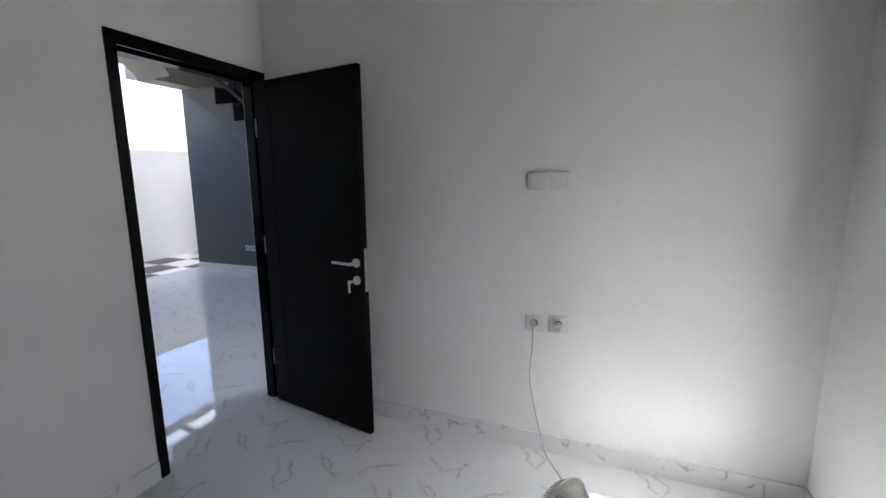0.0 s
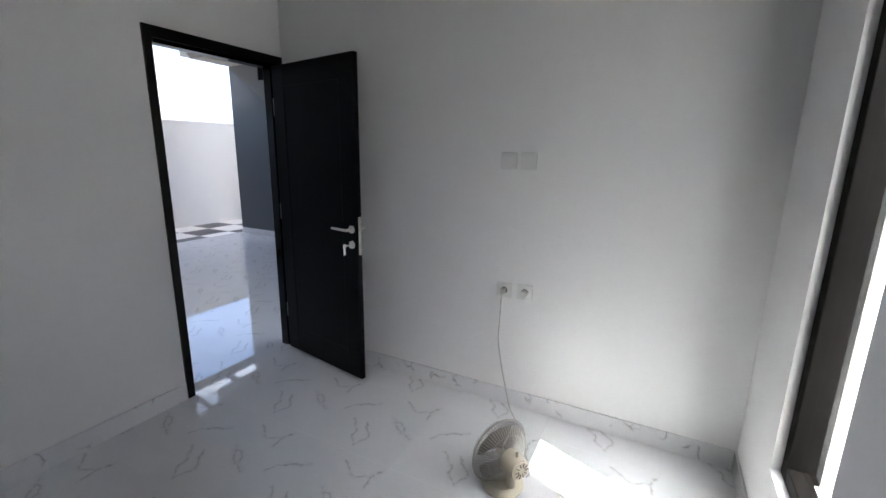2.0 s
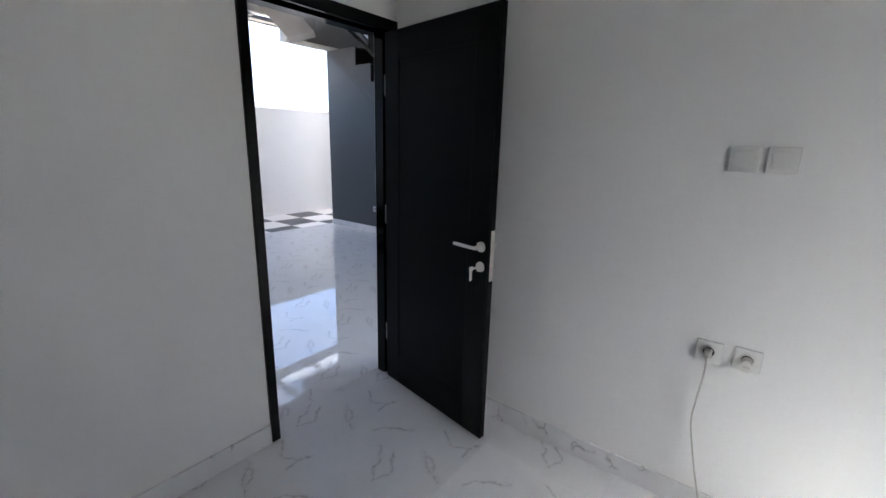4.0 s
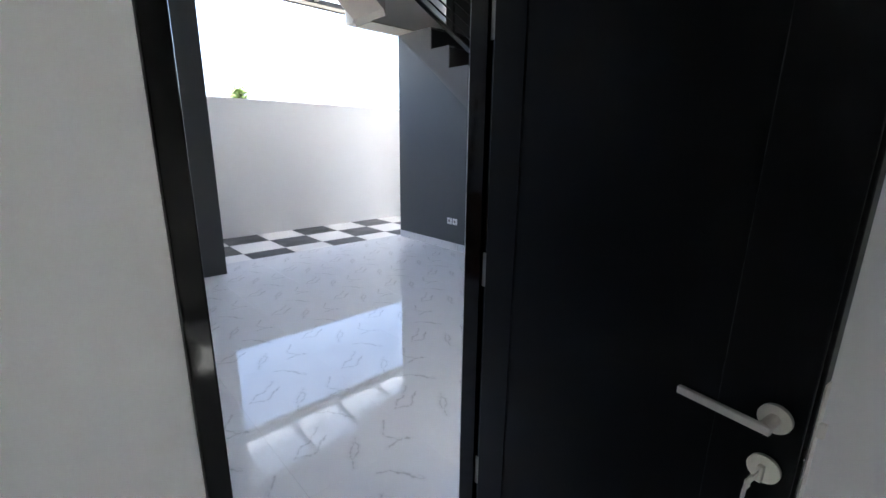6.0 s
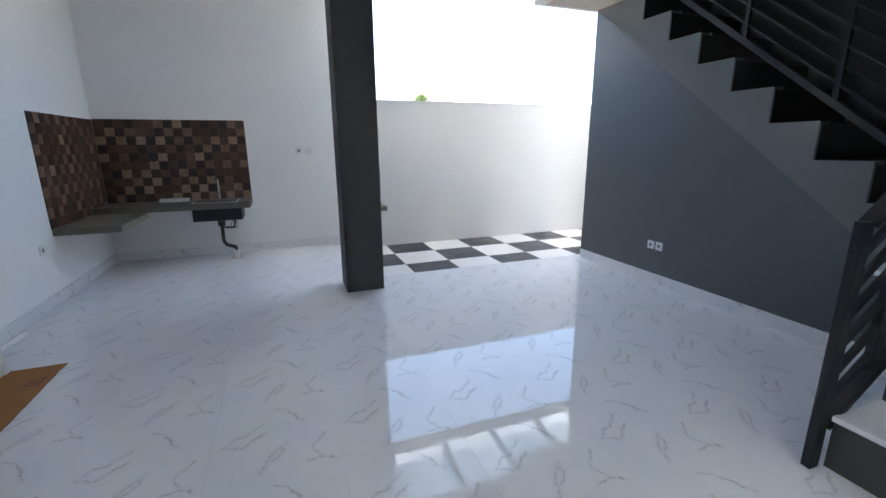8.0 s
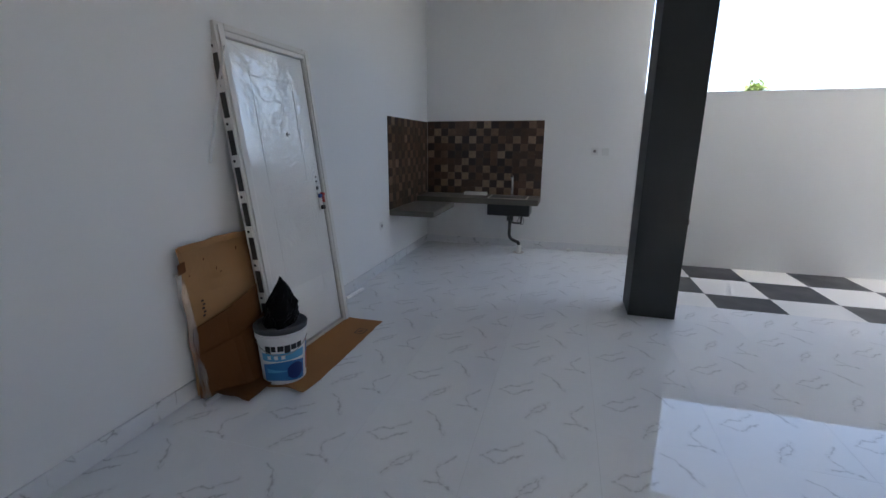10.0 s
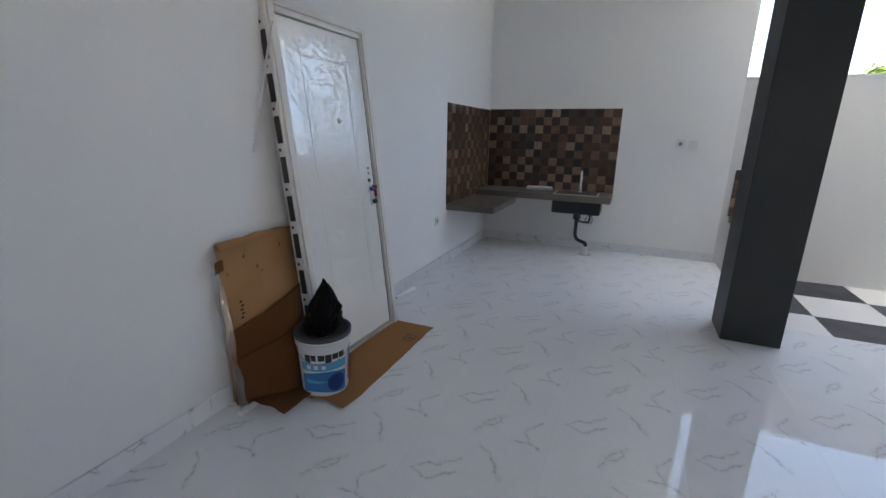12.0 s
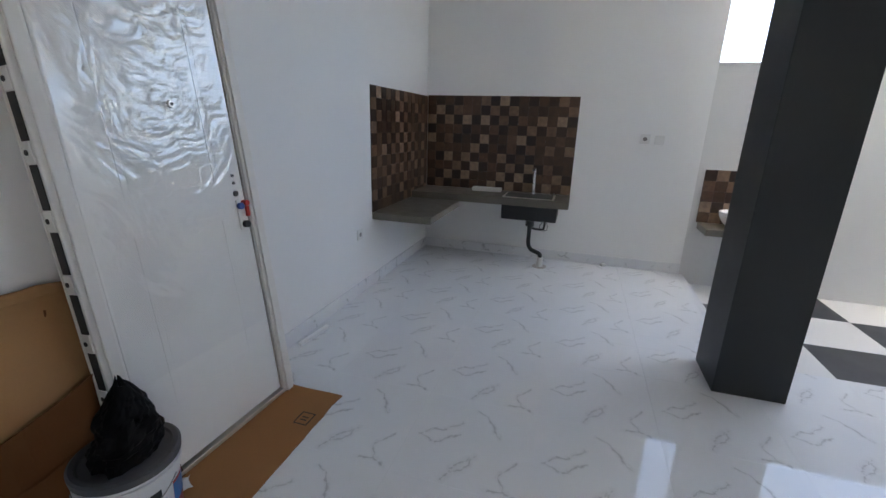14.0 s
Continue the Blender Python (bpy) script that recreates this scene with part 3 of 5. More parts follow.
# railings


def bar(bm, p, q, w=0.02, h=None):
    """A square bar between two points."""
    p, q = Vector(p), Vector(q)
    h = h or w
    d = q - p
    m = Matrix.Translation((p + q) / 2) @ d.to_track_quat("Z", "Y").to_matrix().to_4x4() @ Matrix.Diagonal((w, h, d.length, 1))
    bmesh.ops.create_cube(bm, size=1.0, matrix=m)
    return bm


rail2 = thing("stair_railing", "black painted iron railing along the stair flight", "railing", pose(X_GREY + 0.05, Y0, Z0))


def rail_flight(owner, origin, start, end, base, height, posts, bars, wp=0.035):
    """Posts, sloped bars and a handrail between two floor points."""
    s, e, o = Vector(start), Vector(end), Vector(origin)
    for k in range(posts):
        p = s.lerp(e, k / (posts - 1)) - o
        part("post", bar(bmesh.new(), p + Vector((0, 0, base if k else 0)), p + Vector((0, 0, height)), wp), M_IRON, owner)
    for k in range(bars + 1):
        z = base + (height - base) * k / bars
        top = k == bars
        b = bar(bmesh.new(), s - o + Vector((0, 0, z)), e - o + Vector((0, 0, z)), 0.045 if top or k == 0 else 0.018, 0.05 if top else None)
        part("handrail" if top else ("bottom_rail" if k == 0 else "rail_bar"), b, M_IRON, owner)


rail_flight(rail2, (X_GREY + 0.05, Y0, Z0), (X_GREY + 0.05, Y0 - 0.05, Z0 + RISE * 0.86), (X_GREY + 0.05, Y0 + N2 * GO, Z0 + RISE * 0.86 + (N2 * GO + 0.05) * RISE / GO), 0.14, 1.0, 5, 7)
rail1 = thing("stair_railing", "black painted iron railing beside the lowest steps", "railing", pose(2.465, 0.945, 0))
part("newel_post", boxes((-0.03, 0.03, -0.02, 0.02, 0.001, 1.12), bevel=0.003), M_IRON, rail1)
for k in range(1, 5):
    x = k * 0.28
    z = x * RISE1 / 0.345
    part("post", bar(bmesh.new(), (x, 0, 0.22 + z), (x, 0, 1.1 + z), 0.05, 0.03), M_IRON, rail1)
for k in range(8):
    z = 0.2 + k * 0.13
    top, low = k == 7, k == 0
    w = 0.06 if top else (0.055 if low else 0.022)
    part("handrail" if top else ("bottom_rail" if low else "rail_bar"), bar(bmesh.new(), (0.03, 0, z), (1.36, 0, z + 1.33 * RISE1 / 0.345), w, 0.03), M_IRON, rail1)

# ---- bedroom door ----
fr = tagged(thing("door_frame", "glossy black painted wooden door frame", "door frame", pose(XD, YD0, 0)), kind="structure")
JW = 0.044
FWO = X_SOCK - XD            # outer width
JR = 0.876 - XD              # inner face of the hinge jamb
for nm, b in (("jamb", (0.0, JW, -0.012, T + 0.012, 0.0005, HD)), ("jamb", (JR, FWO - 0.0005, -0.012, T - 0.014, 0.0005, HD)),
              ("head", (JW + 0.0005, JR - 0.0005, -0.012, T + 0.012, HD - 0.06, HD))):
    part(nm, boxes(b, bevel=0.004), M_BLACKFRAME, fr)
for nm, b in (("door_stop", (JW + 0.0005, JW + 0.012, 0.045, T - 0.01, 0.0005, HD - 0.0605)), ("door_stop", (JR - 0.012, JR - 0.0005, 0.045, T - 0.016, 0.0005, HD - 0.0605)),
              ("door_stop", (JW + 0.0125, JR - 0.0125, 0.045, T - 0.01, HD - 0.073, HD - 0.0605))):
    part(nm, boxes(b, bevel=0.002), M_BLACKFRAME, fr)
part("strike_plate", boxes((JW + 0.0002, JW + 0.002, 0.0, 0.03, 0.93, 1.11)), M_BLACKPL, fr)
for z in (0.30, 1.065, 1.80):
    hb = boxes((JR - 0.0025, JR - 0.0003, 0.028, 0.043, z - 0.056, z + 0.056))
    part("hinge", hb, M_HINGE, fr, "brushed steel hinge leaf")

LEAF_W = 0.825
ang = math.degrees(math.atan2(-0.81, -0.138))
door = thing("bedroom_door", "black satin wooden door standing open into the bedroom", "door", pose(0.858, -0.046, 0, 0, 0, ang))
tagged(door, kind="structure")
# local x runs from hinge to lock, the room-side face looks to negative y
bm = bmesh.new()
box(bm, 0.004, LEAF_W, -0.017, 0.017, 0.012, 2.062, bevel=0.003)
part("leaf", bm, M_BLACKDOOR, door)
for side in (-1, 1):
    y0, y1 = (0.0171, 0.022) if side > 0 else (-0.022, -0.0171)
    for x0, x1, z0, z1 in ((0.01, 0.135, 0.02, 2.055), (LEAF_W - 0.135, LEAF_W - 0.006, 0.02, 2.055), (0.1355, LEAF_W - 0.1355, 0.02, 0.2), (0.1355, LEAF_W - 0.1355, 1.92, 2.055)):
        part("stile" if z1 - z0 > 1 else "rail", boxes((x0, x1, y0, y1, z0, z1), bevel=0.0025), M_BLACKDOOR, door)
    s = side
    hx, hz = LEAF_W - 0.046, 1.029
    hd = bmesh.new()
    cyl(hd, (hx, s * 0.0222, hz), (hx, s * 0.031, hz), 0.0245, seg=28)
    rose = part("handle_rose", hd, M_STEEL, door, "brushed steel handle rose", smooth=False)
    lv = bmesh.new()
    cyl(lv, (hx, s * 0.0312, hz), (hx, s * 0.071, hz), 0.010, seg=16)
    box(lv, hx - 0.135, hx + 0.011, s * 0.073 - 0.006, s * 0.073 + 0.006, hz - 0.007, hz + 0.007, bevel=0.002)
    part("lever", lv, M_STEEL, rose, "brushed steel lever")
    kd = bmesh.new()
    cyl(kd, (hx, s * 0.0222, hz - 0.097), (hx, s * 0.030, hz - 0.097), 0.0245, seg=28)
    box(kd, hx - 0.005, hx + 0.005, s * 0.040 - 0.006, s * 0.040 + 0.006, hz - 0.115, hz - 0.085, bevel=0.002)
    krose = part("key_rose", kd, M_STEEL, door, "brushed steel key rose")
    if side < 0:
        kk = bmesh.new()
        box(kk, hx - 0.001, hx + 0.001, -0.075, -0.047, hz - 0.102, hz - 0.092)
        box(kk, hx - 0.0015, hx + 0.0015, -0.098, -0.0752, hz - 0.109, hz - 0.085, bevel=0.001)
        box(kk, hx - 0.004, hx - 0.002, -0.093, -0.077, hz - 0.155, hz - 0.105, bevel=0.001)
        part("key", kk, M_STEEL, krose, "steel key left in the lock")
part("lock_plate", boxes((LEAF_W + 0.0001, LEAF_W + 0.0025, -0.011, 0.011, 0.868, 1.11)), M_STEEL, door, "brushed steel lock face plate")
part("latch", boxes((LEAF_W + 0.0026, LEAF_W + 0.012, -0.006, 0.006, 1.017, 1.042), bevel=0.002), M_STEEL, door)

# ---- bedroom window ----
win = tagged(thing("window_1", "narrow dark brown aluminium window in the bedroom", "window", pose(0, 0, 0)), kind="structure")
FY0, FY1, FW = Y_WIN - 0.095, Y_WIN - 0.03, 0.06
# left bar widened, hidden behind the wall, to narrow the sun strip indoors
FL = 0.165
for nm, b in (("window_frame", (WX0 + 0.001, WX0 + FL, FY0, FY0 + 0.026, WZ0 + 0.001, WZ1 - 0.001)), ("window_frame", (WX1 - 0.06, WX1 - 0.001, Y_WIN - 0.129, FY1, WZ0 + 0.001, WZ1 - 0.001)),
              ("window_frame", (WX0 + FL + 0.0005, WX1 - 0.0605, FY0, FY1, WZ0 + 0.001, WZ0 + FW)), ("window_frame", (WX0 + FL + 0.0005, WX1 - 0.0605, FY0, FY1, WZ1 - FW, WZ1 - 0.001))):
    part(nm, boxes(b, bevel=0.004), M_WINFRAME, win)
pane = part("pane", boxes((WX0 + FL - 0.006, WX1 - 0.052, FY0 + 0.02, FY0 + 0.025, WZ0 + FW, WZ1 - FW)), M_GLASS, win)
pane.visible_shadow = False
part("window_sill", boxes((WX0 - 0.01, WX1 + 0.01, Y_WIN - T - 0.05, FY0 - 0.001, WZ0 + 0.001, WZ0 + 0.02), bevel=0.003), M_CREAM, win, "cream outer sill")
part("outer_trim", boxes((WX1 - 0.055, WX1 + 0.03, Y_WIN - 0.150, Y_WIN - 0.1305, WZ0 + 0.021, WZ1 - 0.001), bevel=0.003), M_CREAM, win, "cream outer reveal trim")

# ---- sockets and switches ----


def face_plate(name, label, m, kind_of, group="", size=0.09):
    """A plate that looks along its own negative y."""
    o = thing(name, label, "socket" if kind_of == "socket" else "switch", m, group)
    h = size / 2
    part("plate", boxes((-h, h, -0.010, -0.0005, -h, h), bevel=0.004), M_PLATE, o)
    if kind_of == "socket":
        part("well", prism([(0.44 * h * math.cos(a * math.pi / 12), 0.44 * h * math.sin(a * math.pi / 12)) for a in range(24)], "y", -0.0112, -0.0101), M_HOLE if size > 0.088 and m.translation.x > 0.9 else M_HOLE_GREY, o, "round socket well")
        ring = torus_ring(0.46 * h, 0.56 * h, 0.002)
        part("rim", ring, M_PLATE, o, m=pose(0, -0.0101, 0, 90))
    elif kind_of == "switch":
        part("rocker", boxes((-0.66 * h, 0.66 * h, -0.0135, -0.0101, -0.66 * h, 0.66 * h), bevel=0.0015), M_PLATE, o)
    return o


SX = X_SOCK
face_plate("wall_socket", "white square wall socket with a grey plug cable", pose(SX, -1.747, 0.729, 0, 0, -90), "socket", "bedroom sockets")
so2 = face_plate("wall_socket", "white square wall socket with a round adapter", pose(SX, -1.871, 0.734, 0, 0, -90), "socket", "bedroom sockets")
face_plate("wall_switch", "white square rocker switch on the white wall", pose(SX, -1.740, 1.467, 0, 0, -90), "switch", "bedroom switches")
face_plate("wall_switch", "white square rocker switch on the white wall", pose(SX, -1.850, 1.467, 0, 0, -90), "switch", "bedroom switches")
ad = thing("adapter_plug", "small white plug adapter in the wall socket", "plug", pose(SX - 0.0115, -1.871, 0.73, 0, 0, -90))
bm = bmesh.new()
cyl(bm, (0, 0, 0), (0, -0.03, 0), 0.019, 0.015, seg=20)
box(bm, -0.012, 0.012, -0.036, -0.01, -0.03, -0.008, bevel=0.004)
part("body", bm, M_PVC, ad)
face_plate("wall_socket", "white square socket low on the grey wall", pose(X_GREY, 3.292, 0.40, 0, 0, -90), "socket", "grey wall sockets", 0.085)
face_plate("wall_socket", "white square socket low on the grey wall", pose(X_GREY, 3.187, 0.40, 0, 0, -90), "socket", "grey wall sockets", 0.085)
face_plate("wall_socket", "white square socket beside the kitchen counter", pose(0.572, Y_KIT, 1.358), "socket", "kitchen plates")
face_plate("wall_switch", "white square switch beside the kitchen counter", pose(0.705, Y_KIT, 1.350), "switch", "kitchen plates")
face_plate("wall_socket", "white square socket below the kitchen counter", pose(X_LEFT, 4.68, 0.53, 0, 0, 90), "socket")

# ---- kitchen ----
CTOP, CBOT = 0.742, 0.668
c1 = tagged(part("kitchen_counter", boxes((X_LEFT + 0.002, -0.085, 5.86, Y_KIT - 0.002, CBOT, CTOP), bevel=0.005), M_COUNTER), "brown stone slab counter fixed to the wall", "counter")
c2 = tagged(part("hob_counter", boxes((X_LEFT + 0.002, -1.19, 4.92, 5.857, 0.612, 0.675), bevel=0.005), M_COUNTER), "lower brown stone slab counter in the corner", "counter")

sink = thing("sink", "black sink bowl set under the stone counter", "sink", pose(-0.48, 6.08, CTOP))
bm = bmesh.new()
r = bmesh.ops.create_grid(bm, x_segments=1, y_segments=1, size=0.5)
box(bm, -0.27, 0.29, -0.19, 0.19, -0.225, -0.0745, bevel=0.012)
bmesh.ops.delete(bm, geom=r["verts"], context="VERTS")
part("bowl", bm, M_BLACKPL, sink)
part("rim", prism([(-0.27, -0.17), (0.25, -0.17), (0.25, 0.17), (-0.27, 0.17)], "z", 0.0005, 0.005), M_STEEL, sink, "thin steel sink rim")
part("basin_floor", boxes((-0.25, 0.23, -0.15, 0.15, 0.0052, 0.0065)), M_BLACKPL, sink)
drain = thing("waste_pipe", "black waste trap running to a white floor pipe", "pipe", pose(-0.46, 6.06, 0))
part("strainer", lathe([(0.05, 0.49), (0.05, 0.515), (0.03, 0.516), (0.03, 0.43), (0.045, 0.43), (0.045, 0.487)], 20), M_BLACKPL, drain)
part("trap", tube([(0, 0, 0.44), (0, 0, 0.33), (0.0, 0, 0.24), (0.03, -0.01, 0.18), (0.09, -0.02, 0.155), (0.13, -0.03, 0.14), (0.14, -0.03, 0.105)], 0.022, 12), M_BLACKPL, drain)
part("overflow_hose", tube([(0.02, 0.0, 0.41), (0.08, 0.02, 0.395), (0.14, 0.03, 0.40), (0.15, 0.03, 0.45), (0.15, 0.03, 0.52)], 0.012, 8), M_BLACKPL, drain)
part("floor_pipe", lathe([(0.0, 0.0008), (0.034, 0.0008), (0.032, 0.10), (0.027, 0.105), (0.0, 0.105)], 20), M_PVC, drain, "white floor pipe", m=pose(0.14, -0.03, 0))
wire = thing("cable_loop", "thin loop of cable hanging under the sink", "cable", pose(-0.33, 6.1, 0.45))
part("loop", tube([(0, 0, 0.06), (0.04, 0, 0.02), (0.05, 0, -0.05), (0.01, 0, -0.07), (-0.03, 0, -0.03), (0, 0.0, 0.03)], 0.004, 6), M_BLACKPL, wire)
tap = thing("kitchen_tap", "chrome upright kitchen tap", "tap", pose(-0.47, 6.25, CTOP))
part("base", lathe([(0.0, 0.0005), (0.025, 0.0005), (0.022, 0.02), (0.0, 0.02)], 20), M_CHROME, tap)
part("body", lathe([(0.0, 0.021), (0.020, 0.021), (0.018, 0.15), (0.020, 0.2), (0.0, 0.2)], 20), M_CHROME, tap)
part("spout", tube([(0, 0, 0.19), (0, -0.005, 0.27), (0, -0.03, 0.295), (0, -0.08, 0.29), (0, -0.12, 0.27)], 0.014, 12), M_CHROME, tap)
part("lever", bar(bmesh.new(), (0, 0.0, 0.205), (-0.03, 0.03, 0.255), 0.008), M_CHROME, tap)
tray = tagged(part("offcut_tile", boxes((-0.16, 0.16, -0.05, 0.05, 0.0, 0.04), bevel=0.003), M_PVC, m=pose(-0.98, 6.24, CTOP + 0.0005, 0, 0, 2)), "pale tile offcut lying on the counter", "tile")

# ---- basin in the yard ----
bc = tagged(part("basin_shelf", boxes((1.18, 1.715, 6.02, Y_KIT + 0.006, 0.50, 0.565), bevel=0.005), M_COUNTER), "brown stone shelf under the wash basin", "shelf")
wb = thing("wash_basin", "white ceramic bowl wash basin on the shelf", "basin", pose(1.49, 6.19, 0.566))
part("bowl", lathe([(0.0, 0.0), (0.09, 0.0), (0.14, 0.04), (0.175, 0.10), (0.185, 0.15), (0.172, 0.15), (0.16, 0.10), (0.12, 0.05), (0.0, 0.03)], 40), M_CERAMIC, wb, smooth=True)
bt = thing("basin_tap", "chrome wall tap over the wash basin", "tap", pose(1.5, Y_KIT - 0.005, 0.84))
bm = bmesh.new()
cyl(bm, (0, 0, 0), (0, -0.012, 0), 0.022)
part("rose", bm, M_CHROME, bt)
part("spout", tube([(0, -0.012, 0), (0, -0.06, 0.01), (0, -0.10, -0.01), (0, -0.11, -0.03)], 0.01, 10), M_CHROME, bt)

# ---- leaning door in its frame ----
A = Vector((-1.445, 3.317, 0.006))                 # foot, far corner
ACROSS = (Vector((-1.482, 2.43, 0.006)) - A).normalized()
UP = Vector((-0.235, 0.04, 2.08)).normalized()
OUTW = ACROSS.cross(UP).normalized()
if OUTW.x < 0:
    OUTW = -OUTW
UP = (UP - UP.dot(ACROSS) * ACROSS).normalized()
OUTW = UP.cross(ACROSS)
if OUTW.x < 0:
    OUTW = -OUTW
# local axes: x along the foot towards the room's front, y into the wall, z up along the door
XA = -ACROSS
ld = thing("leaning_door", "white steel door in its frame wrapped in film, leaning on the wall", "door")
basis = Matrix((XA, -OUTW, UP)).transposed().to_4x4()
DW, DH, DD = 0.875, 2.115, 0.055
ld.matrix_basis = Matrix.Translation(A + ACROSS * DW) @ basis
FWD = 0.074
for nm, b in (("frame_side", (0, FWD, 0, DD, 0.0, DH)), ("frame_side", (DW - FWD, DW, 0, DD, 0.0, DH)), ("frame_head", (FWD + 0.0005, DW - FWD - 0.0005, 0, DD, DH - FWD, DH))):
    part(nm, boxes(b, bevel=0.006), M_FRAMEWHITE, ld, "cream coated frame")
for nm, b in (("frame_moulding", (0.018, FWD - 0.012, -0.012, -0.0005, 0.0, DH - 0.02)), ("frame_moulding", (DW - FWD + 0.012, DW - 0.018, -0.012, -0.0005, 0.0, DH - 0.02)),
              ("frame_moulding", (FWD - 0.011, DW - FWD + 0.011, -0.012, -0.0005, DH - 0.045, DH - 0.02))):
    part(nm, boxes(b, bevel=0.005), M_FRAMEWHITE, ld)
part("seal", boxes((FWD + 0.0008, FWD + 0.004, 0.012, 0.05, 0.03, DH - FWD - 0.001)), M_SEAL, ld)
part("seal", boxes((DW - FWD - 0.007, DW - FWD - 0.0008, 0.012, 0.05, 0.03, DH - FWD - 0.001)), M_CABLE, ld)
part("threshold", boxes((FWD + 0.001, DW - FWD - 0.001, 0.002, DD - 0.01, 0.001, 0.022), bevel=0.003), M_STEEL, ld, "dull metal threshold")
lx0, lx1 = FWD + 0.0075, DW - FWD - 0.0095
part("leaf", boxes((lx0, lx1, 0.018, 0.045, 0.034, DH - FWD - 0.004), bevel=0.004), M_DOORWHITE, ld)


def ring_panel(x0, x1, z0, z1, w=0.026):
    bm = bmesh.new()
    for b in ((x0, x1, z0, z0 + w), (x0, x1, z1 - w, z1), (x0, x0 + w, z0 + w, z1 - w), (x1 - w, x1, z0 + w, z1 - w)):
        box(bm, b[0], b[1], 0.0169, 0.0179, b[2], b[3], bevel=0.001)
    return bm


part("panel_moulding", ring_panel(lx0 + 0.15, lx1 - 0.13, 0.30, 1.02), M_DOORWHITE, ld, "embossed panel")
part("panel_moulding", ring_panel(lx0 + 0.15, lx1 - 0.13, 1.14, 1.88), M_DOORWHITE, ld, "embossed panel")
peep = bmesh.new()
cyl(peep, (0.50, 0.0175, 1.50), (0.50, 0.004, 1.50), 0.014, seg=20)
part("peephole", peep, M_STEEL, ld, "steel peephole")
ph = bmesh.new()
cyl(ph, (0.50, 0.0038, 1.50), (0.50, 0.003, 1.50), 0.007, seg=14)
part("peephole_lens", ph, M_SEAL, ld)
for z, r in ((1.19, 0.007), (1.155, 0.007), (1.105, 0.014)):
    b = bmesh.new()
    cyl(b, (lx1 - 0.05, 0.0175, z), (lx1 - 0.05, 0.012, z), r, seg=16)
    part("lock_hole", b, M_SEAL, ld)
hs = boxes((lx1 - 0.062, lx1 - 0.036, 0.008, 0.0175, 0.93, 1.075), bevel=0.004)
part("lock_plate", hs, M_PVC, ld)
kn = bmesh.new()
cyl(kn, (lx1 - 0.05, -0.01, 1.045), (lx1 - 0.05, 0.0078, 1.045), 0.016, seg=18)
part("knob", kn, M_BLUEPL, ld, "blue plastic cap")
kn = bmesh.new()
cyl(kn, (lx1 - 0.015, -0.012, 1.055), (lx1 - 0.015, 0.0175, 1.055), 0.014, seg=18)
box(kn, lx1 - 0.024, lx1 - 0.006, -0.01, 0.006, 0.99, 1.04, bevel=0.004)
part("knob", kn, M_RED, ld, "red plastic cap")
kn = bmesh.new()
cyl(kn, (lx1 - 0.035, -0.012, 0.955), (lx1 - 0.035, 0.0078, 0.955), 0.017, seg=18)
part("knob", kn, M_SEAL, ld, "black plastic cap")
# fixing straps and dark packing in the channel along the frame's edge
part("edge_lip", boxes((-0.010, -0.0005, DD - 0.006, DD, 0.0, DH)), M_FRAMEWHITE, ld)
z = 0.08
while z < DH - 0.12:
    part("foam_block", boxes((-0.004, -0.0005, 0.010, DD - 0.0065, z, z + 0.143), bevel=0.001), M_SEAL, ld, "dark packing block")
    st = boxes((-0.007, -0.0006, 0.008, DD - 0.0065, z + 0.145, z + 0.213), bevel=0.002)
    strap = part("fixing_strap", st, M_FRAMEWHITE, ld)
    hl = bmesh.new()
    cyl(hl, (-0.0092, 0.034, z + 0.18), (-0.0072, 0.034, z + 0.18), 0.009, seg=12)
    part("strap_hole", hl, M_SEAL, strap)
    z += 0.215
# wrinkled film over the door
bm = bmesh.new()
NX, NZ = 130, 250
grid = {}
for i in range(NX + 1):
    for j in range(NZ + 1):
        u, w = i / NX, j / NZ
        x = lx0 + 0.008 + u * (lx1 - lx0 - 0.016)
        zz = 0.45 + w * (DH - 0.45 - FWD - 0.015)
        q = Vector((x * 6 + zz * 2.2, zz * 5, 1.0))
        bend = Vector((noise.noise(q), noise.noise(q + Vector((7, 3, 1))), 0))
        sag = zz - 1.3 * (x - 0.46) ** 2
        p = Vector((x * 6, sag * 17, 2.0)) + bend * 1.5
        p2 = Vector((x * 9 - zz * 6, sag * 23, 6.0)) + bend * 2.0
        ridge = (1 - abs(noise.noise(p))) ** 6 * 0.0058 + (1 - abs(noise.noise(p2))) ** 6 * 0.0045 + 0.0008 * noise.noise(p * 2.2)
        amount = min(1, max(0.04, (zz - 0.75) / 0.5)) * (0.55 + 0.45 * noise.noise((x * 5, zz * 4, 11)))
        amount = max(amount, 1.6 * max(0.0, noise.noise((x * 7, zz * 5.5, 21)) - 0.22))
        fade = amount * min(1, 7 * u, 7 * (1 - u)) * min(1, 9 * (1 - w))
        grid[i, j] = bm.verts.new((x, 0.0125 - ridge * fade - 0.001, zz))
for i in range(NX):
    for j in range(NZ):
        bm.faces.new((grid[i, j], grid[i + 1, j], grid[i + 1, j + 1], grid[i, j + 1]))
film = part("packing_film", bm, M_FILM, ld, "clear wrinkled packing film", smooth=True)
film.visible_shadow = False
tape = bmesh.new()
bar(tape, (0.03, -0.014, 1.98), (-0.19, 0.03, 1.33), 0.026, 0.001)
part("tape_end", tape, M_TAPE, ld, "loose end of white tape")

# ---- cardboard, pail and offcuts ----


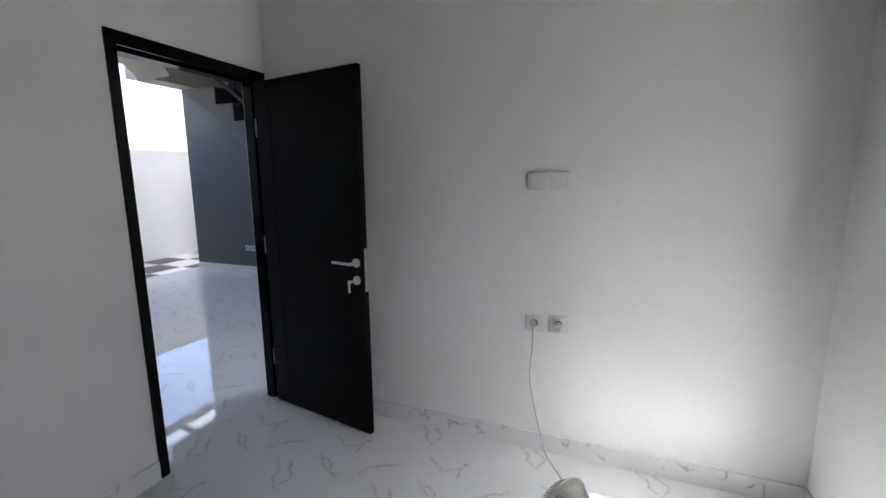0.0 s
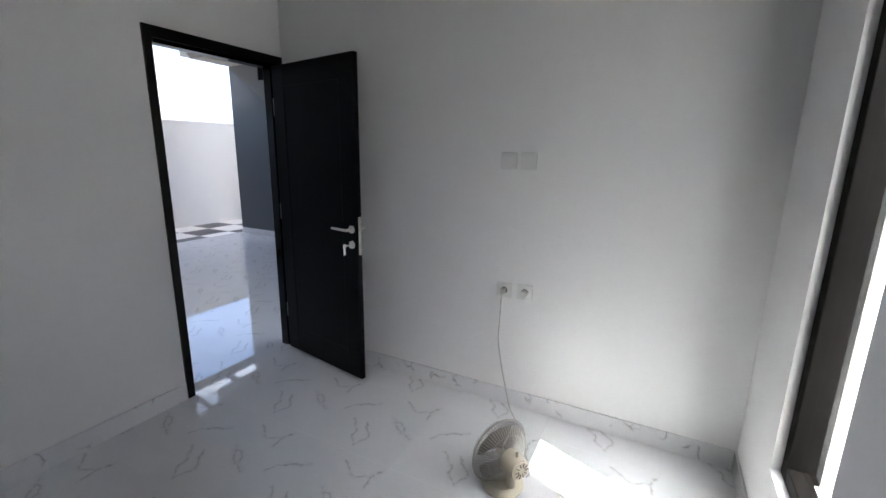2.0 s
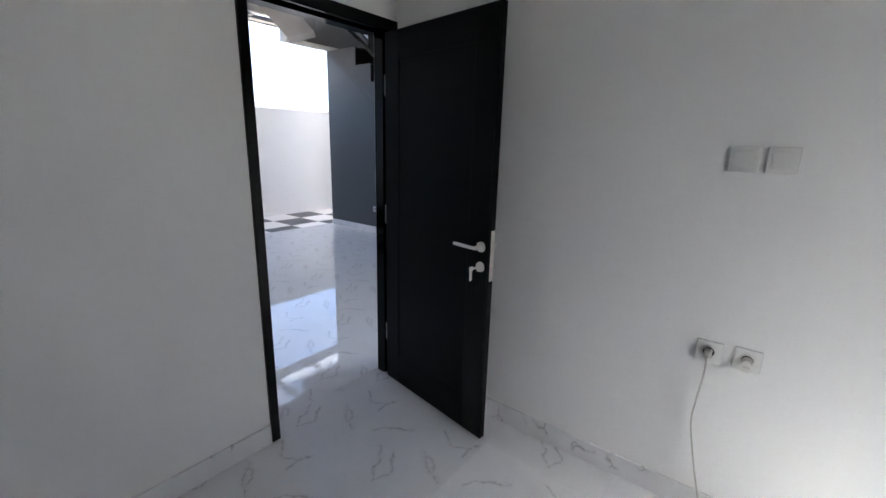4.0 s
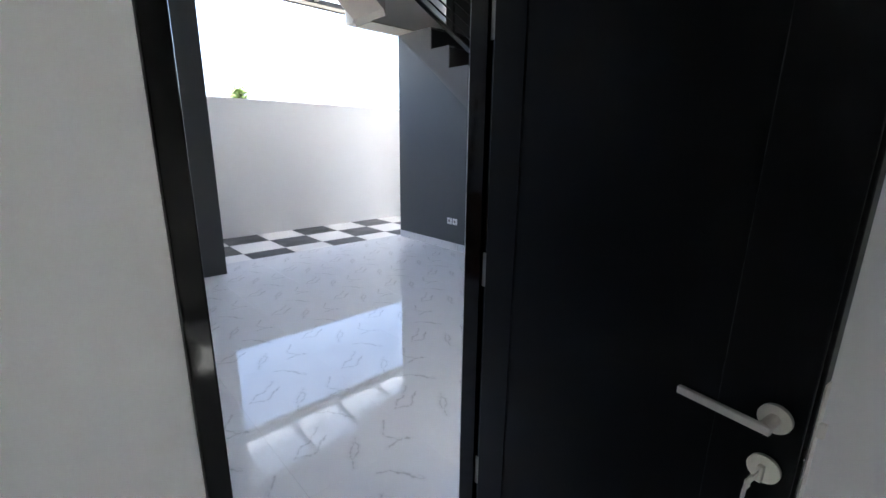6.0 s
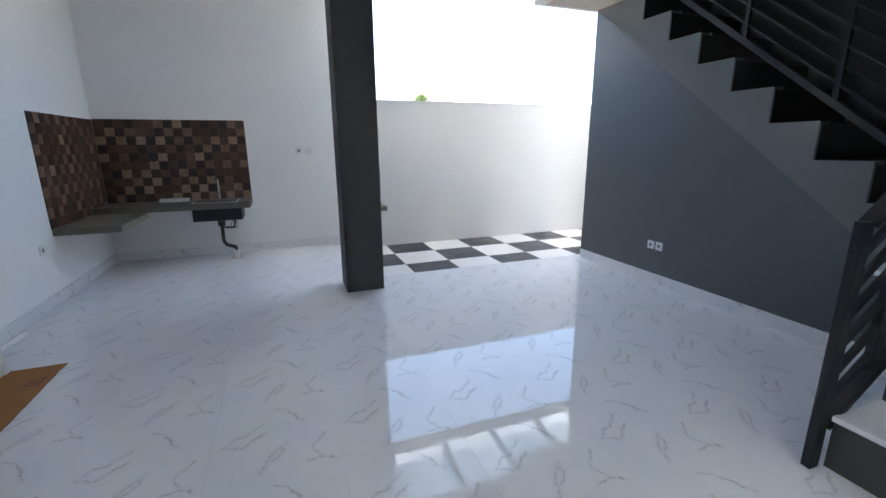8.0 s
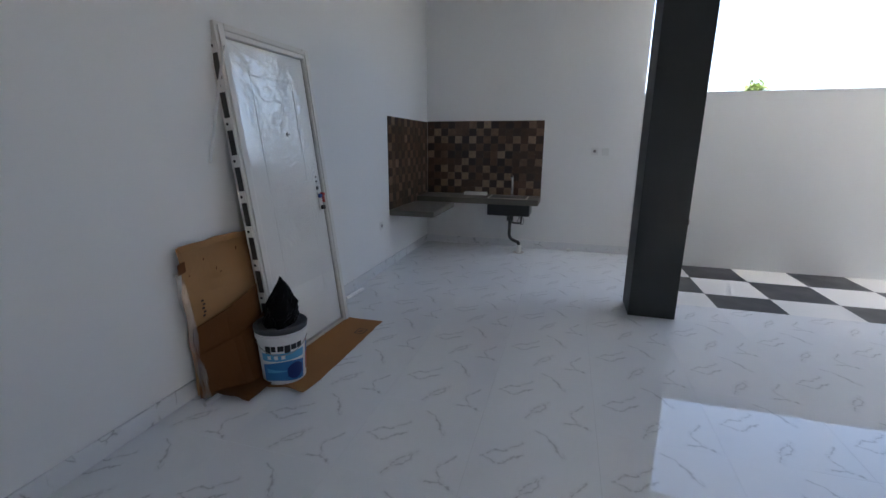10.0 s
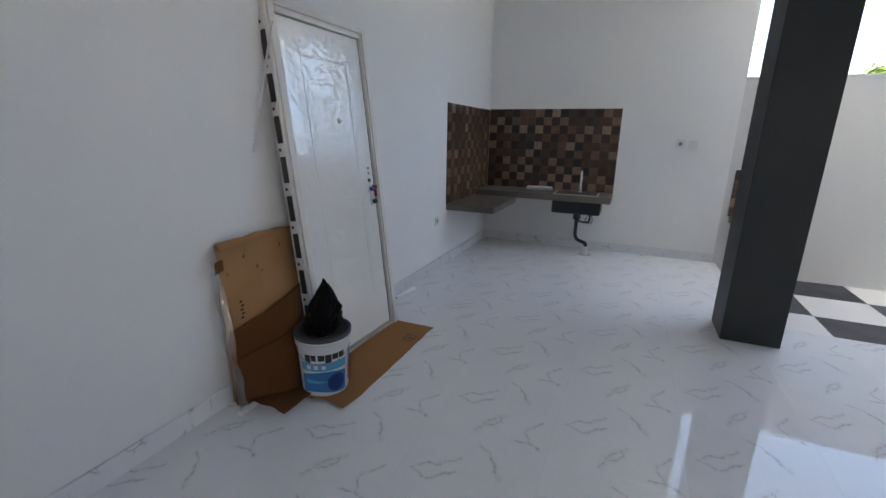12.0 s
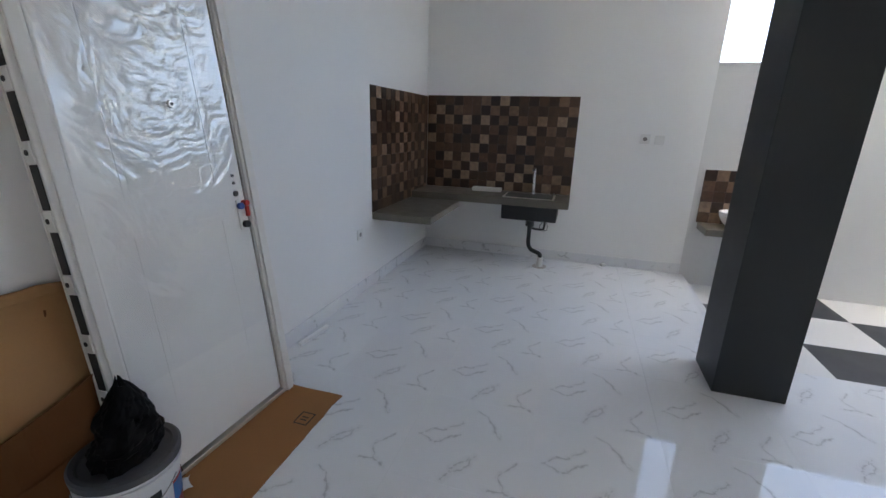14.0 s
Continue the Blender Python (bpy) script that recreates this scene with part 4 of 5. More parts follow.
def sheet(xs, ys, fz, thick=0.004):
    """A thin board on a grid with height fz(x, y)."""
    bm = bmesh.new()
    g = {}
    for i, x in enumerate(xs):
        for j, y in enumerate(ys):
            for s in (0, 1):
                g[i, j, s] = bm.verts.new(fz(x, y) + Vector((0, 0, thick * s)) if s else fz(x, y))
    nx, ny = len(xs) - 1, len(ys) - 1
    for i in range(nx):
        for j in range(ny):
            bm.faces.new([g[a, b, 1] for a, b in ((i, j), (i + 1, j), (i + 1, j + 1), (i, j + 1))])
            bm.faces.new([g[a, b, 0] for a, b in ((i, j), (i, j + 1), (i + 1, j + 1), (i + 1, j))])
    for i in range(nx):
        for j in (0, ny):
            bm.faces.new([g[i, j, 0], g[i + 1, j, 0], g[i + 1, j, 1], g[i, j, 1]])
    for j in range(ny):
        for i in (0, nx):
            bm.faces.new([g[i, j, 0], g[i, j + 1, 0], g[i, j + 1, 1], g[i, j, 1]])
    return bm


def floor_card(x, y):
    edge = 0.03 * noise.noise((x * 7, y * 7, 3))
    zz = 0.0008 + 0.010 * max(0, noise.noise((x * 3, y * 3, 0)) + 0.05) + (0.02 * max(0, (2.35 - y) / 0.2) ** 2 if y < 2.35 else 0)
    return Vector((x + (edge * 0.5 if x > -1.2 or x < -1.5 else 0), y + (edge if y < 2.25 else edge * 0.3), min(zz, 0.0035 if y > 2.36 else 0.03)))


fc = tagged(part("cardboard_sheet", sheet([-1.57 + 0.43 * k / 12 for k in range(13)], [2.215 + 1.1 * k / 28 for k in range(29)], floor_card, 0.0045), M_CARD_SHEET),
            "flattened brown cardboard lying under the door", "cardboard")
# printed mark on the board
for x0, x1, y0, y1 in ((0, 0.075, 0, 0.006), (0, 0.075, 0.084, 0.09), (0, 0.006, 0.007, 0.083), (0.069, 0.075, 0.007, 0.083), (0.02, 0.055, 0.03, 0.038), (0.02, 0.055, 0.05, 0.058)):
    part("printed_mark", boxes((-1.255 + x0, -1.255 + x1, 3.04 + y0, 3.04 + y1, 0.0088, 0.0092)), M_INK, fc, "dark printed box mark")


def torn_card(x, y):
    return Vector((x + 0.02 * noise.noise((x * 8, y * 8, 9)), y + 0.03 * noise.noise((x * 9, y * 5, 4)), 0.012 + 0.03 * max(0, -(x + 1.5)) + 0.012 * noise.noise((x * 6, y * 6, 2)) + 0.012))


tc = tagged(part("cardboard_scrap", sheet([-1.72 + 0.34 * k / 10 for k in range(11)], [2.04 + 0.3 * k / 10 for k in range(11)], torn_card, 0.004), M_CARD), "torn crumpled brown cardboard flap", "cardboard")


def lean_card(u, v):
    """Folded box panel leaning on the wall; u runs along the wall, v up it."""
    y = 2.0 + u
    z = v
    t = min(1, z / 0.88)
    foot = -1.52 if u > 0.2 else -1.52 - (0.2 - u) * 0.9
    x = foot + (-1.708 - foot) * t ** 0.8 + 0.025 * noise.noise((u * 4, v * 4, 7))
    return Vector((x, y + 0.02 * noise.noise((v * 6, 1, 2)) * (1 if u < 0.05 else 0.3), z + (0.018 * noise.noise((u * 9, 3, 1)) if v > 0.8 else 0)))


def wall_sheet(us, vs, f, normal, thick=0.005):
    bm = bmesh.new()
    g = {}
    for i, u in enumerate(us):
        for j, v in enumerate(vs):
            p = f(u, v)
            g[i, j, 0], g[i, j, 1] = bm.verts.new(p), bm.verts.new(p + Vector(normal) * thick)
    nx, ny = len(us) - 1, len(vs) - 1
    for i in range(nx):
        for j in range(ny):
            for s in (0, 1):
                q = [g[a, b, s] for a, b in ((i, j), (i + 1, j), (i + 1, j + 1), (i, j + 1))]
                bm.faces.new(q if s else q[::-1])
    for i in range(nx):
        for j in (0, ny):
            bm.faces.new([g[i, j, 0], g[i + 1, j, 0], g[i + 1, j, 1], g[i, j, 1]])
    for j in range(ny):
        for i in (0, nx):
            bm.faces.new([g[i, j, 0], g[i, j + 1, 0], g[i, j + 1, 1], g[i, j, 1]])
    return bm


cb = thing("cardboard_box", "folded brown cardboard box leaning on the white wall", "cardboard", pose(-1.6, 2.2, 0))
cinv = Matrix.Translation((1.6, -2.2, 0))


def cpart(name, bm, mat, label=""):
    bm.transform(cinv)
    return part(name, bm, mat, cb, label)


US = [0.62 * k / 14 for k in range(15)]
cpart("back_panel", wall_sheet(US, [0.02 + 0.87 * k / 16 for k in range(17)], lean_card, (1, 0, 0.2)), M_CARD_LIGHT, "pale leaning cardboard panel")
# both folds take the brown with shade mixed into its colour
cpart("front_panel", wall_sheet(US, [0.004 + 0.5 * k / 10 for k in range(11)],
                                lambda u, v: lean_card(u, 0.004 + (v - 0.004) * (0.86 + 0.62 * u)) + Vector((0.014 + 0.05 * v, 0, 0)), (1, 0, 0.2)), M_CARD, "folded front panel, darker brown with its shade coloured in")
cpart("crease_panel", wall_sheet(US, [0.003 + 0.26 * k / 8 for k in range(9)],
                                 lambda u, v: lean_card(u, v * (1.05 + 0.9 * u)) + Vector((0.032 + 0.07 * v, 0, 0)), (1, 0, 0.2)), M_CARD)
for y, z, h in ((2.155, 0.79, 0.008), (2.215, 0.725, 0.011), (2.235, 0.70, 0.006), (2.40, 0.80, 0.014), (2.05, 0.72, 0.006)):
    p = lean_card(y - 1.98, z) + Vector((0.0062, 0, 0.004))
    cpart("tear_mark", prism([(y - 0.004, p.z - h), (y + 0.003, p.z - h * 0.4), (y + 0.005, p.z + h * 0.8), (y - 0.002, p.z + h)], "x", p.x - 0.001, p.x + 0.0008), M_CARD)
for k in range(5):
    y, z = 2.085 + 0.006 * (k % 2), 0.57 - 0.022 * k
    p = lean_card(y - 1.98, z) + Vector((0.0062, 0, 0.004))
    cpart("printed_mark", prism([(y - 0.008, p.z - 0.007), (y + 0.009, p.z - 0.004), (y + 0.006, p.z + 0.006), (y - 0.009, p.z + 0.004)], "x", p.x - 0.001, p.x + 0.0008), M_INK)
# folded top edge and a torn ear
cpart("top_fold", wall_sheet([0.62 * k / 14 for k in range(15)], [0.0, 0.02, 0.04, 0.055],
                             lambda u, v: lean_card(u, 0.885) + Vector((0.012 + 0.5 * v, 0, 0.012 - 1.3 * v * v * 8 + 0.01 * noise.noise((u * 12, 2, 2)))), (0.3, 0, 1), 0.004), M_CARD_LIGHT, "curled top edge")
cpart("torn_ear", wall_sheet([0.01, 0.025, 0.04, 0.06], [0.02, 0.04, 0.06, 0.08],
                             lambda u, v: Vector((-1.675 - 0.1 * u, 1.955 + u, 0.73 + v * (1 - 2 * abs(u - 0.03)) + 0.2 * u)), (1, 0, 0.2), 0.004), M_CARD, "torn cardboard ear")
fl = thing("film_scrap", "strip of crumpled clear film by the cardboard", "plastic film", pose(0, 0, 0))
part("film", wall_sheet([0.055 * k / 5 for k in range(6)], [0.02 + 0.74 * k / 24 for k in range(25)],
                        lambda u, v: Vector((-1.615 - 0.12 * v + 0.02 * noise.noise((u * 30, v * 9, 1)), 1.96 + u + 0.016 * noise.noise((u * 20, v * 7, 4)), v)), (1, 0, 0), 0.0015), M_FILM_MILKY, fl, smooth=True)

pail = thing("paint_pail", "white paint pail with a blue label on the cardboard", "bucket", pose(-1.381, 2.36, 0.006, 0, 0, 0))
PR0, PR1, PH = 0.128, 0.146, 0.35
part("body", lathe([(0.0, 0.0), (PR0 - 0.004, 0.0), (PR0, 0.004), (PR1, PH), (0.0, PH)], 48), M_PAIL, pail, smooth=False)
part("rim", lathe([(PR1 + 0.0005, PH - 0.055), (PR1 + 0.006, PH - 0.055), (PR1 + 0.007, PH - 0.03), (PR1 + 0.001, PH - 0.03)], 48), M_PAIL, pail)
part("lid", lathe([(0.0, PH + 0.001), (PR1 + 0.002, PH + 0.001), (PR1 + 0.010, PH - 0.012), (PR1 + 0.012, PH + 0.012), (PR1 + 0.004, PH + 0.018), (PR1 - 0.012, PH + 0.016), (PR1 - 0.016, PH + 0.006), (0.0, PH + 0.006)], 48), M_LID, pail, "dusty charcoal lid")


def on_pail(h, r_extra=0.0012):
    return PR0 + (PR1 - PR0) * h / PH + r_extra


def pail_patch(a0, a1, h0, h1, extra=0.0012, seg=16, top=None, bottom=None):
    """A label patch wrapped on the pail between two angles, in degrees."""
    bm = bmesh.new()
    rows = []
    for k in range(seg + 1):
        t = k / seg
        a = radians(a0 + (a1 - a0) * t)
        lo = h0 if bottom is None else bottom(t)
        hi = h1 if top is None else top(t)
        rows.append([bm.verts.new((on_pail(h, extra) * math.cos(a), on_pail(h, extra) * math.sin(a), h)) for h in (lo, hi)])
    for a, b in zip(rows, rows[1:]):
        bm.faces.new((a[0], b[0], b[1], a[1]))
    return bm


FACE = -47.0     # the way the label looks
part("label_band", pail_patch(FACE - 62, FACE + 50, 0.165, 0.215), M_CYAN, pail, "light blue band of the label")
part("label_field", pail_patch(FACE - 62, FACE + 50, 0.03, 0.165, 0.0010, 20, top=lambda t: 0.135 + 0.025 * math.sin(3 * t), bottom=lambda t: 0.025 + 0.01 * math.sin(5 * t)), M_BLUE, pail, "blue field of the label")
part("label_sweep", pail_patch(FACE - 50, FACE + 10, 0.06, 0.1, 0.0018, 16, top=lambda t: 0.115 - 0.02 * t, bottom=lambda t: 0.085 + 0.012 * t), M_CYAN, pail)
part("label_shape", pail_patch(FACE + 2, FACE + 44, 0.04, 0.14, 0.0022, 16, top=lambda t: 0.085 + 0.055 * math.sin(math.pi * (0.15 + 0.7 * t)), bottom=lambda t: 0.085 - 0.055 * math.sin(math.pi * (0.15 + 0.7 * t))), M_NAVY, pail, "navy shape on the label")
part("label_side", pail_patch(FACE + 62, FACE + 92, 0.05, 0.25, 0.0012), M_RED, pail, "red side panel of the label")
part("label_side", pail_patch(FACE + 62, FACE + 92, 0.16, 0.24, 0.0020), M_BLUE, pail)


def wrap_bar(a0, a1, h0, h1, mat):
    part("lettering", pail_patch(a0, a1, h0, h1, 0.0024, 4), mat, pail)


# brand wording shown as plain dark bars, small print as pale bars
for k, (w, dn) in enumerate(((12, 1), (9, 0), (12, 0), (12, 1), (12, 0), (12, 0))):
    a = FACE - 48 + k * 15.5
    wrap_bar(a, a + w + 2.0, 0.230 - 0.014 * dn, 0.265, M_BLACKPL)
for k in range(3):
    a = FACE - 44 + k * 17
    wrap_bar(a, a + 9, 0.178, 0.202, M_PAIL)
part("bail_handle", tube([((on_pail(0.28) + 0.012) * math.cos(radians(FACE - 75 + 140 * k / 8)), (on_pail(0.28) + 0.012) * math.sin(radians(FACE - 75 + 140 * k / 8)),
                           0.285 - 0.075 * math.sin(math.pi * k / 8)) for k in range(9)], 0.0022, 6), M_FANWIRE, pail, "thin wire bail handle")
# black bag, gathered to a point
bag = thing("bin_bag", "bunched black plastic bag standing on the pail lid", "bag", pose(-1.378, 2.36, 0.006 + PH + 0.0065))
bm = bmesh.new()
rings = []
NB, NR = 40, 26
for j in range(NR + 1):
    t = j / NR
    rad = 0.092 * (1 - t) ** 0.62 * (1 + 0.26 * math.sin(math.pi * t)) + 0.007
    row = []
    for i in range(NB):
        a = 2 * math.pi * i / NB
        w = 1 + 0.24 * noise.noise((math.cos(a) * 1.6, math.sin(a) * 1.6, t * 4.5)) + 0.14 * abs(noise.noise((math.cos(a) * 3, math.sin(a) * 3, t * 7 + 9))) + 0.1 * noise.noise((math.cos(a) * 6, math.sin(a) * 6, t * 14)) - 0.08
        row.append(bm.verts.new((rad * w * math.cos(a) + 0.012 * t, rad * w * math.sin(a) + 0.02 * math.sin(2.4 * t), 0.275 * t + 0.012 * noise.noise((a, t * 5, 2)) * (0 if j == 0 else 1) + (0.02 * math.sin(3 * a) if j == NR else 0))))
    rings.append(row)
for p, q in zip(rings, rings[1:]):
    for i in range(NB):
        bm.faces.new((p[i], p[(i + 1) % NB], q[(i + 1) % NB], q[i]))
bm.faces.new(rings[0][::-1])
bm.faces.new(rings[-1])
part("bag", bm, M_BAG, bag)

p1 = tagged(part("pipe_offcut", tube([(0, 0, 0), (0.0, 0.07, 0), (0, 0.14, 0)], 0.014, 14), M_PVC, m=pose(-1.60, 1.945, 0.0145)), "short white plastic pipe offcut on the floor", "pipe")
p2 = tagged(part("trim_strip", boxes((-0.014, 0.014, 0, 0.30, 0, 0.024), bevel=0.003), M_STRIP, m=pose(-1.678, 3.70, 0.0005, 0, 0, -5)), "white plastic trim strip on the floor", "strip")

bit = tagged(part("mortar_scrap", boxes((-0.03, 0.03, -0.02, 0.02, 0, 0.03), bevel=0.008), M_PVC, m=pose(0.34, Y_KIT - 0.05, 0.0005, 0, 0, 25)), "small white scrap by the skirting", "scrap")
ring = tagged(part("floor_flange", torus_ring(0.036, 0.075, 0.006), M_CONCRETE, m=pose(-0.32, 6.03, 0.0005)), "rough mortar ring round the floor pipe", "mortar")

scrap = thing("film_scrap", "small crumpled bit of milky film by the door foot", "plastic film", pose(-1.425, 2.53, 0.012))
part("film", wall_sheet([0.014 * k for k in range(7)], [0.012 * k for k in range(6)],
                        lambda u, v: Vector((0.03 * noise.noise((u * 40, v * 40, 3)) + 0.4 * u, u - 0.04, v + 0.012 * noise.noise((u * 60, v * 50, 8)) + 0.006)), (1, 0, 0), 0.001), M_TAPE, scrap, smooth=True)

# ---- fan ----
FAN = Vector((0.285, -1.998, 0.0))
fan = thing("desk_fan", "small yellowed desk fan with a wire cage on the floor", "fan", Matrix.Translation(FAN) @ pose(0, 0, 0, 0, 0, -32))
# local y is the way it blows
HZ, RC = 0.162, 0.152
part("base", lathe([(0.0, 0.001), (0.095, 0.001), (0.10, 0.012), (0.07, 0.03), (0.03, 0.04), (0.0, 0.04)], 32), M_FANBODY, fan)
bm = bmesh.new()
cyl(bm, (0, -0.06, 0.038), (0, -0.06, HZ - 0.03), 0.02, 0.016)
part("neck", bm, M_FANBODY, fan)
bm = bmesh.new()
cyl(bm, (0, -0.125, HZ), (0, -0.03, HZ), 0.046, 0.055, seg=24)
bmesh.ops.bevel(bm, geom=[e for e in bm.edges if e.calc_length() < 0.02], offset=0.008, segments=2, affect="EDGES")
motor = part("motor_housing", bm, M_FANBODY, fan)
for k in range(10):
    a = 2 * math.pi * k / 10
    sl = bar(bmesh.new(), (0.016 * math.cos(a), -0.1265, HZ + 0.016 * math.sin(a)), (0.036 * math.cos(a), -0.1265, HZ + 0.036 * math.sin(a)), 0.004, 0.002)
    part("vent_slot", sl, M_HOLE, motor)
bm = bmesh.new()
cyl(bm, (0, -0.09, HZ + 0.045), (0, -0.09, HZ + 0.075), 0.007, seg=12)
part("oscillation_knob", bm, M_FANBODY, fan)
for nm, ys, bow in (("cage_back", 0.0, -0.035), ("cage_front", 0.055, 0.03)):
    bm = bmesh.new()
    for k in range(64):
        a = 2 * math.pi * k / 64
        pts = []
        for j in range(5):
            r = 0.045 + (RC - 0.045) * j / 4
            pts.append((r * math.cos(a), ys + bow * (1 - (r / RC) ** 2) + (0.0 if j < 4 else (0.027 - ys)), HZ + r * math.sin(a)))
        for p, q in zip(pts, pts[1:]):
            bar(bm, p, q, 0.0023)
    part(nm, bm, M_FANWIRE, fan, "dull wire cage half")
part("cage_rim", tube([(RC * math.cos(2 * math.pi * k / 24), 0.027, HZ + RC * math.sin(2 * math.pi * k / 24)) for k in range(25)], 0.004, 8), M_FANWIRE, fan)
part("cage_rim", tube([(0.1 * math.cos(2 * math.pi * k / 24), -0.018, HZ + 0.1 * math.sin(2 * math.pi * k / 24)) for k in range(25)], 0.0018, 6), M_FANWIRE, fan)
for k in range(3):
    bm = bmesh.new()
    NB2 = 8
    rows = []
    for i in range(NB2 + 1):
        r = 0.022 + 0.112 * i / NB2
        half = radians(18 + 34 * math.sin(math.pi * min(1, i / NB2 * 0.62)))
        row = []
        for j in range(5):
            s = j / 4 * 2 - 1
            a = 2 * math.pi * k / 3 + half * s
            row.append(bm.verts.new((r * math.cos(a), 0.02 + 0.012 * s, HZ + r * math.sin(a))))
        rows.append(row)
    for p, q in zip(rows, rows[1:]):
        for j in range(4):
            bm.faces.new((p[j], p[j + 1], q[j + 1], q[j]))
    part("blade", bm, M_BLADE, fan, smooth=True)
bm = bmesh.new()
cyl(bm, (0, -0.028, HZ), (0, 0.035, HZ), 0.022, 0.018, seg=20)
part("hub", bm, M_FANBODY, fan)
cord = tagged(part("power_cord", tube([(SX - 0.012, -1.747, 0.727), (SX - 0.05, -1.747, 0.717), (SX - 0.058, -1.748, 0.65), (SX - 0.04, -1.738, 0.52), (SX - 0.035, -1.735, 0.42), (SX - 0.05, -1.765, 0.28),
                                       (SX - 0.055, -1.80, 0.14), (SX - 0.07, -1.835, 0.03), (SX - 0.12, -1.88, 0.006), (0.68, -1.96, 0.005), (0.54, -2.03, 0.005), (0.42, -2.09, 0.006), (0.36, -2.09, 0.02)], 0.0036, 8), M_CABLE), "thin grey-white fan cord hanging from the socket", "cable")
plug = tagged(part("plug", boxes((-0.032, -0.0005, -0.013, 0.013, -0.016, 0.016), bevel=0.005), M_CABLE, m=pose(SX - 0.0115, -1.747, 0.729)), "grey-white plug in the wall socket", "plug")

# ---- yard canopy ----
can = thing("yard_canopy", "translucent panel canopy on dark steel rafters over the yard", "canopy", pose(3.4, 6.2, 3.5))
CX = (1.20, 1.62, 2.54, 3.46, 4.38, 5.30, 5.66)
part("edge_beam", boxes((-2.29, 2.29, -0.20, -0.03, 0.05, 0.12)), M_IRON, can)
part("gutter_lip", boxes((-2.29, 2.29, 0.0, 0.025, 0.04, 0.13)), M_IRON, can)
part("wall_beam", boxes((-2.29, 2.29, -1.69, -1.605, 0.22, 0.3)), M_IRON, can)
for x in CX:
    part("rafter", bar(bmesh.new(), (x - 3.4, -0.04, 0.10), (x - 3.4, -1.65, 0.26), 0.07, 0.10), M_IRON, can)
for a, b in zip(CX, CX[1:]):
    pn = bmesh.new()
    v = [pn.verts.new(c) for c in ((a - 3.37, 0.06, 0.155), (b - 3.43, 0.06, 0.155), (b - 3.43, -1.68, 0.335), (a - 3.37, -1.68, 0.335))]
    pn.faces.new(v)
    bmesh.ops.solidify(pn, geom=pn.faces[:], thickness=0.006)
    part("panel", pn, M_CANOPY, can, "translucent roof panel")

# ---- beyond the walls ----


def small_tree(name, at, height, spread, leaves, label, seed):
    rnd = random.Random(seed)
    o = thing(name, label, "tree", pose(*at))
    tr = bmesh.new()
    cyl(tr, (0, 0, 0), (0.03, 0.02, height * 0.55), 0.07, 0.045, seg=10)
    tips = []
    for k in range(9):
        a, u = rnd.uniform(0, 6.28), rnd.uniform(0.45, 0.9)
        p = Vector((0.03 * u, 0.02 * u, height * 0.5 * u + height * 0.08))
        q = p + Vector((math.cos(a) * spread * rnd.uniform(0.4, 0.8), math.sin(a) * spread * rnd.uniform(0.4, 0.8), height * rnd.uniform(0.2, 0.42)))
        cyl(tr, p, q, 0.03, 0.008, seg=7)
        tips += [q, p.lerp(q, 0.7)]
    part("trunk", tr, M_BARK, o)
    cr = bmesh.new()
    for k in range(leaves):
        c = rnd.choice(tips) + Vector((rnd.gauss(0, 0.2), rnd.gauss(0, 0.2), rnd.gauss(0.05, 0.16))) * spread
        s = rnd.uniform(0.05, 0.11)
        m = Matrix.Translation(c) @ Euler((rnd.uniform(-1, 1), rnd.uniform(-1, 1), rnd.uniform(0, 6.28))).to_matrix().to_4x4()
        pts = [m @ Vector(p) for p in ((-s, 0, 0), (0, -s * 0.38, 0.01), (s, 0, -0.015), (0, s * 0.38, 0.01))]
        cr.faces.new([cr.verts.new(p) for p in pts])
    part("crown", cr, M_LEAF, o)
    return o


small_tree("tree", (3.98, 11.0, -0.16), 3.08, 0.45, 1700, "small bright green tree behind the boundary wall", 4)
pole = thing("antenna_pole", "thin grey pole standing beyond the boundary wall", "pole", pose(7.05, 12.0, -0.16))
bm = bmesh.new()
cyl(bm, (0, 0, 0), (0, 0, 9), 0.016, 0.013, seg=8)
part("shaft", bm, M_POLE, pole)

gw = tagged(part("garden_wall", boxes((9.0, 9.2, -14, -2.5, -0.16, 1.15)), M_BEIGE), "low beige rendered garden wall", "wall", kind="structure")
hs = thing("neighbour_house", "far beige house with a clay roof", "house", pose(17, -9, -0.16))
part("wall", boxes((-2, 4, -5, 5, 0, 3.0)), M_BEIGE, hs)
part("roof", prism([(-2.6, 3.0), (4.6, 3.0), (1.0, 4.6)], "y", -5.4, 5.4), M_ROOF, hs)
for y in (-3, 0, 3):
    w = part("window", boxes((-2.03, -2.001, y - 0.6, y + 0.6, 1.0, 2.2)), M_WINFRAME, hs)
    part("pane", boxes((-2.04, -2.031, y - 0.52, y + 0.52, 1.08, 2.12)), M_BLACKPL, w)

# ---- tiles, last ----
TS = 0.588


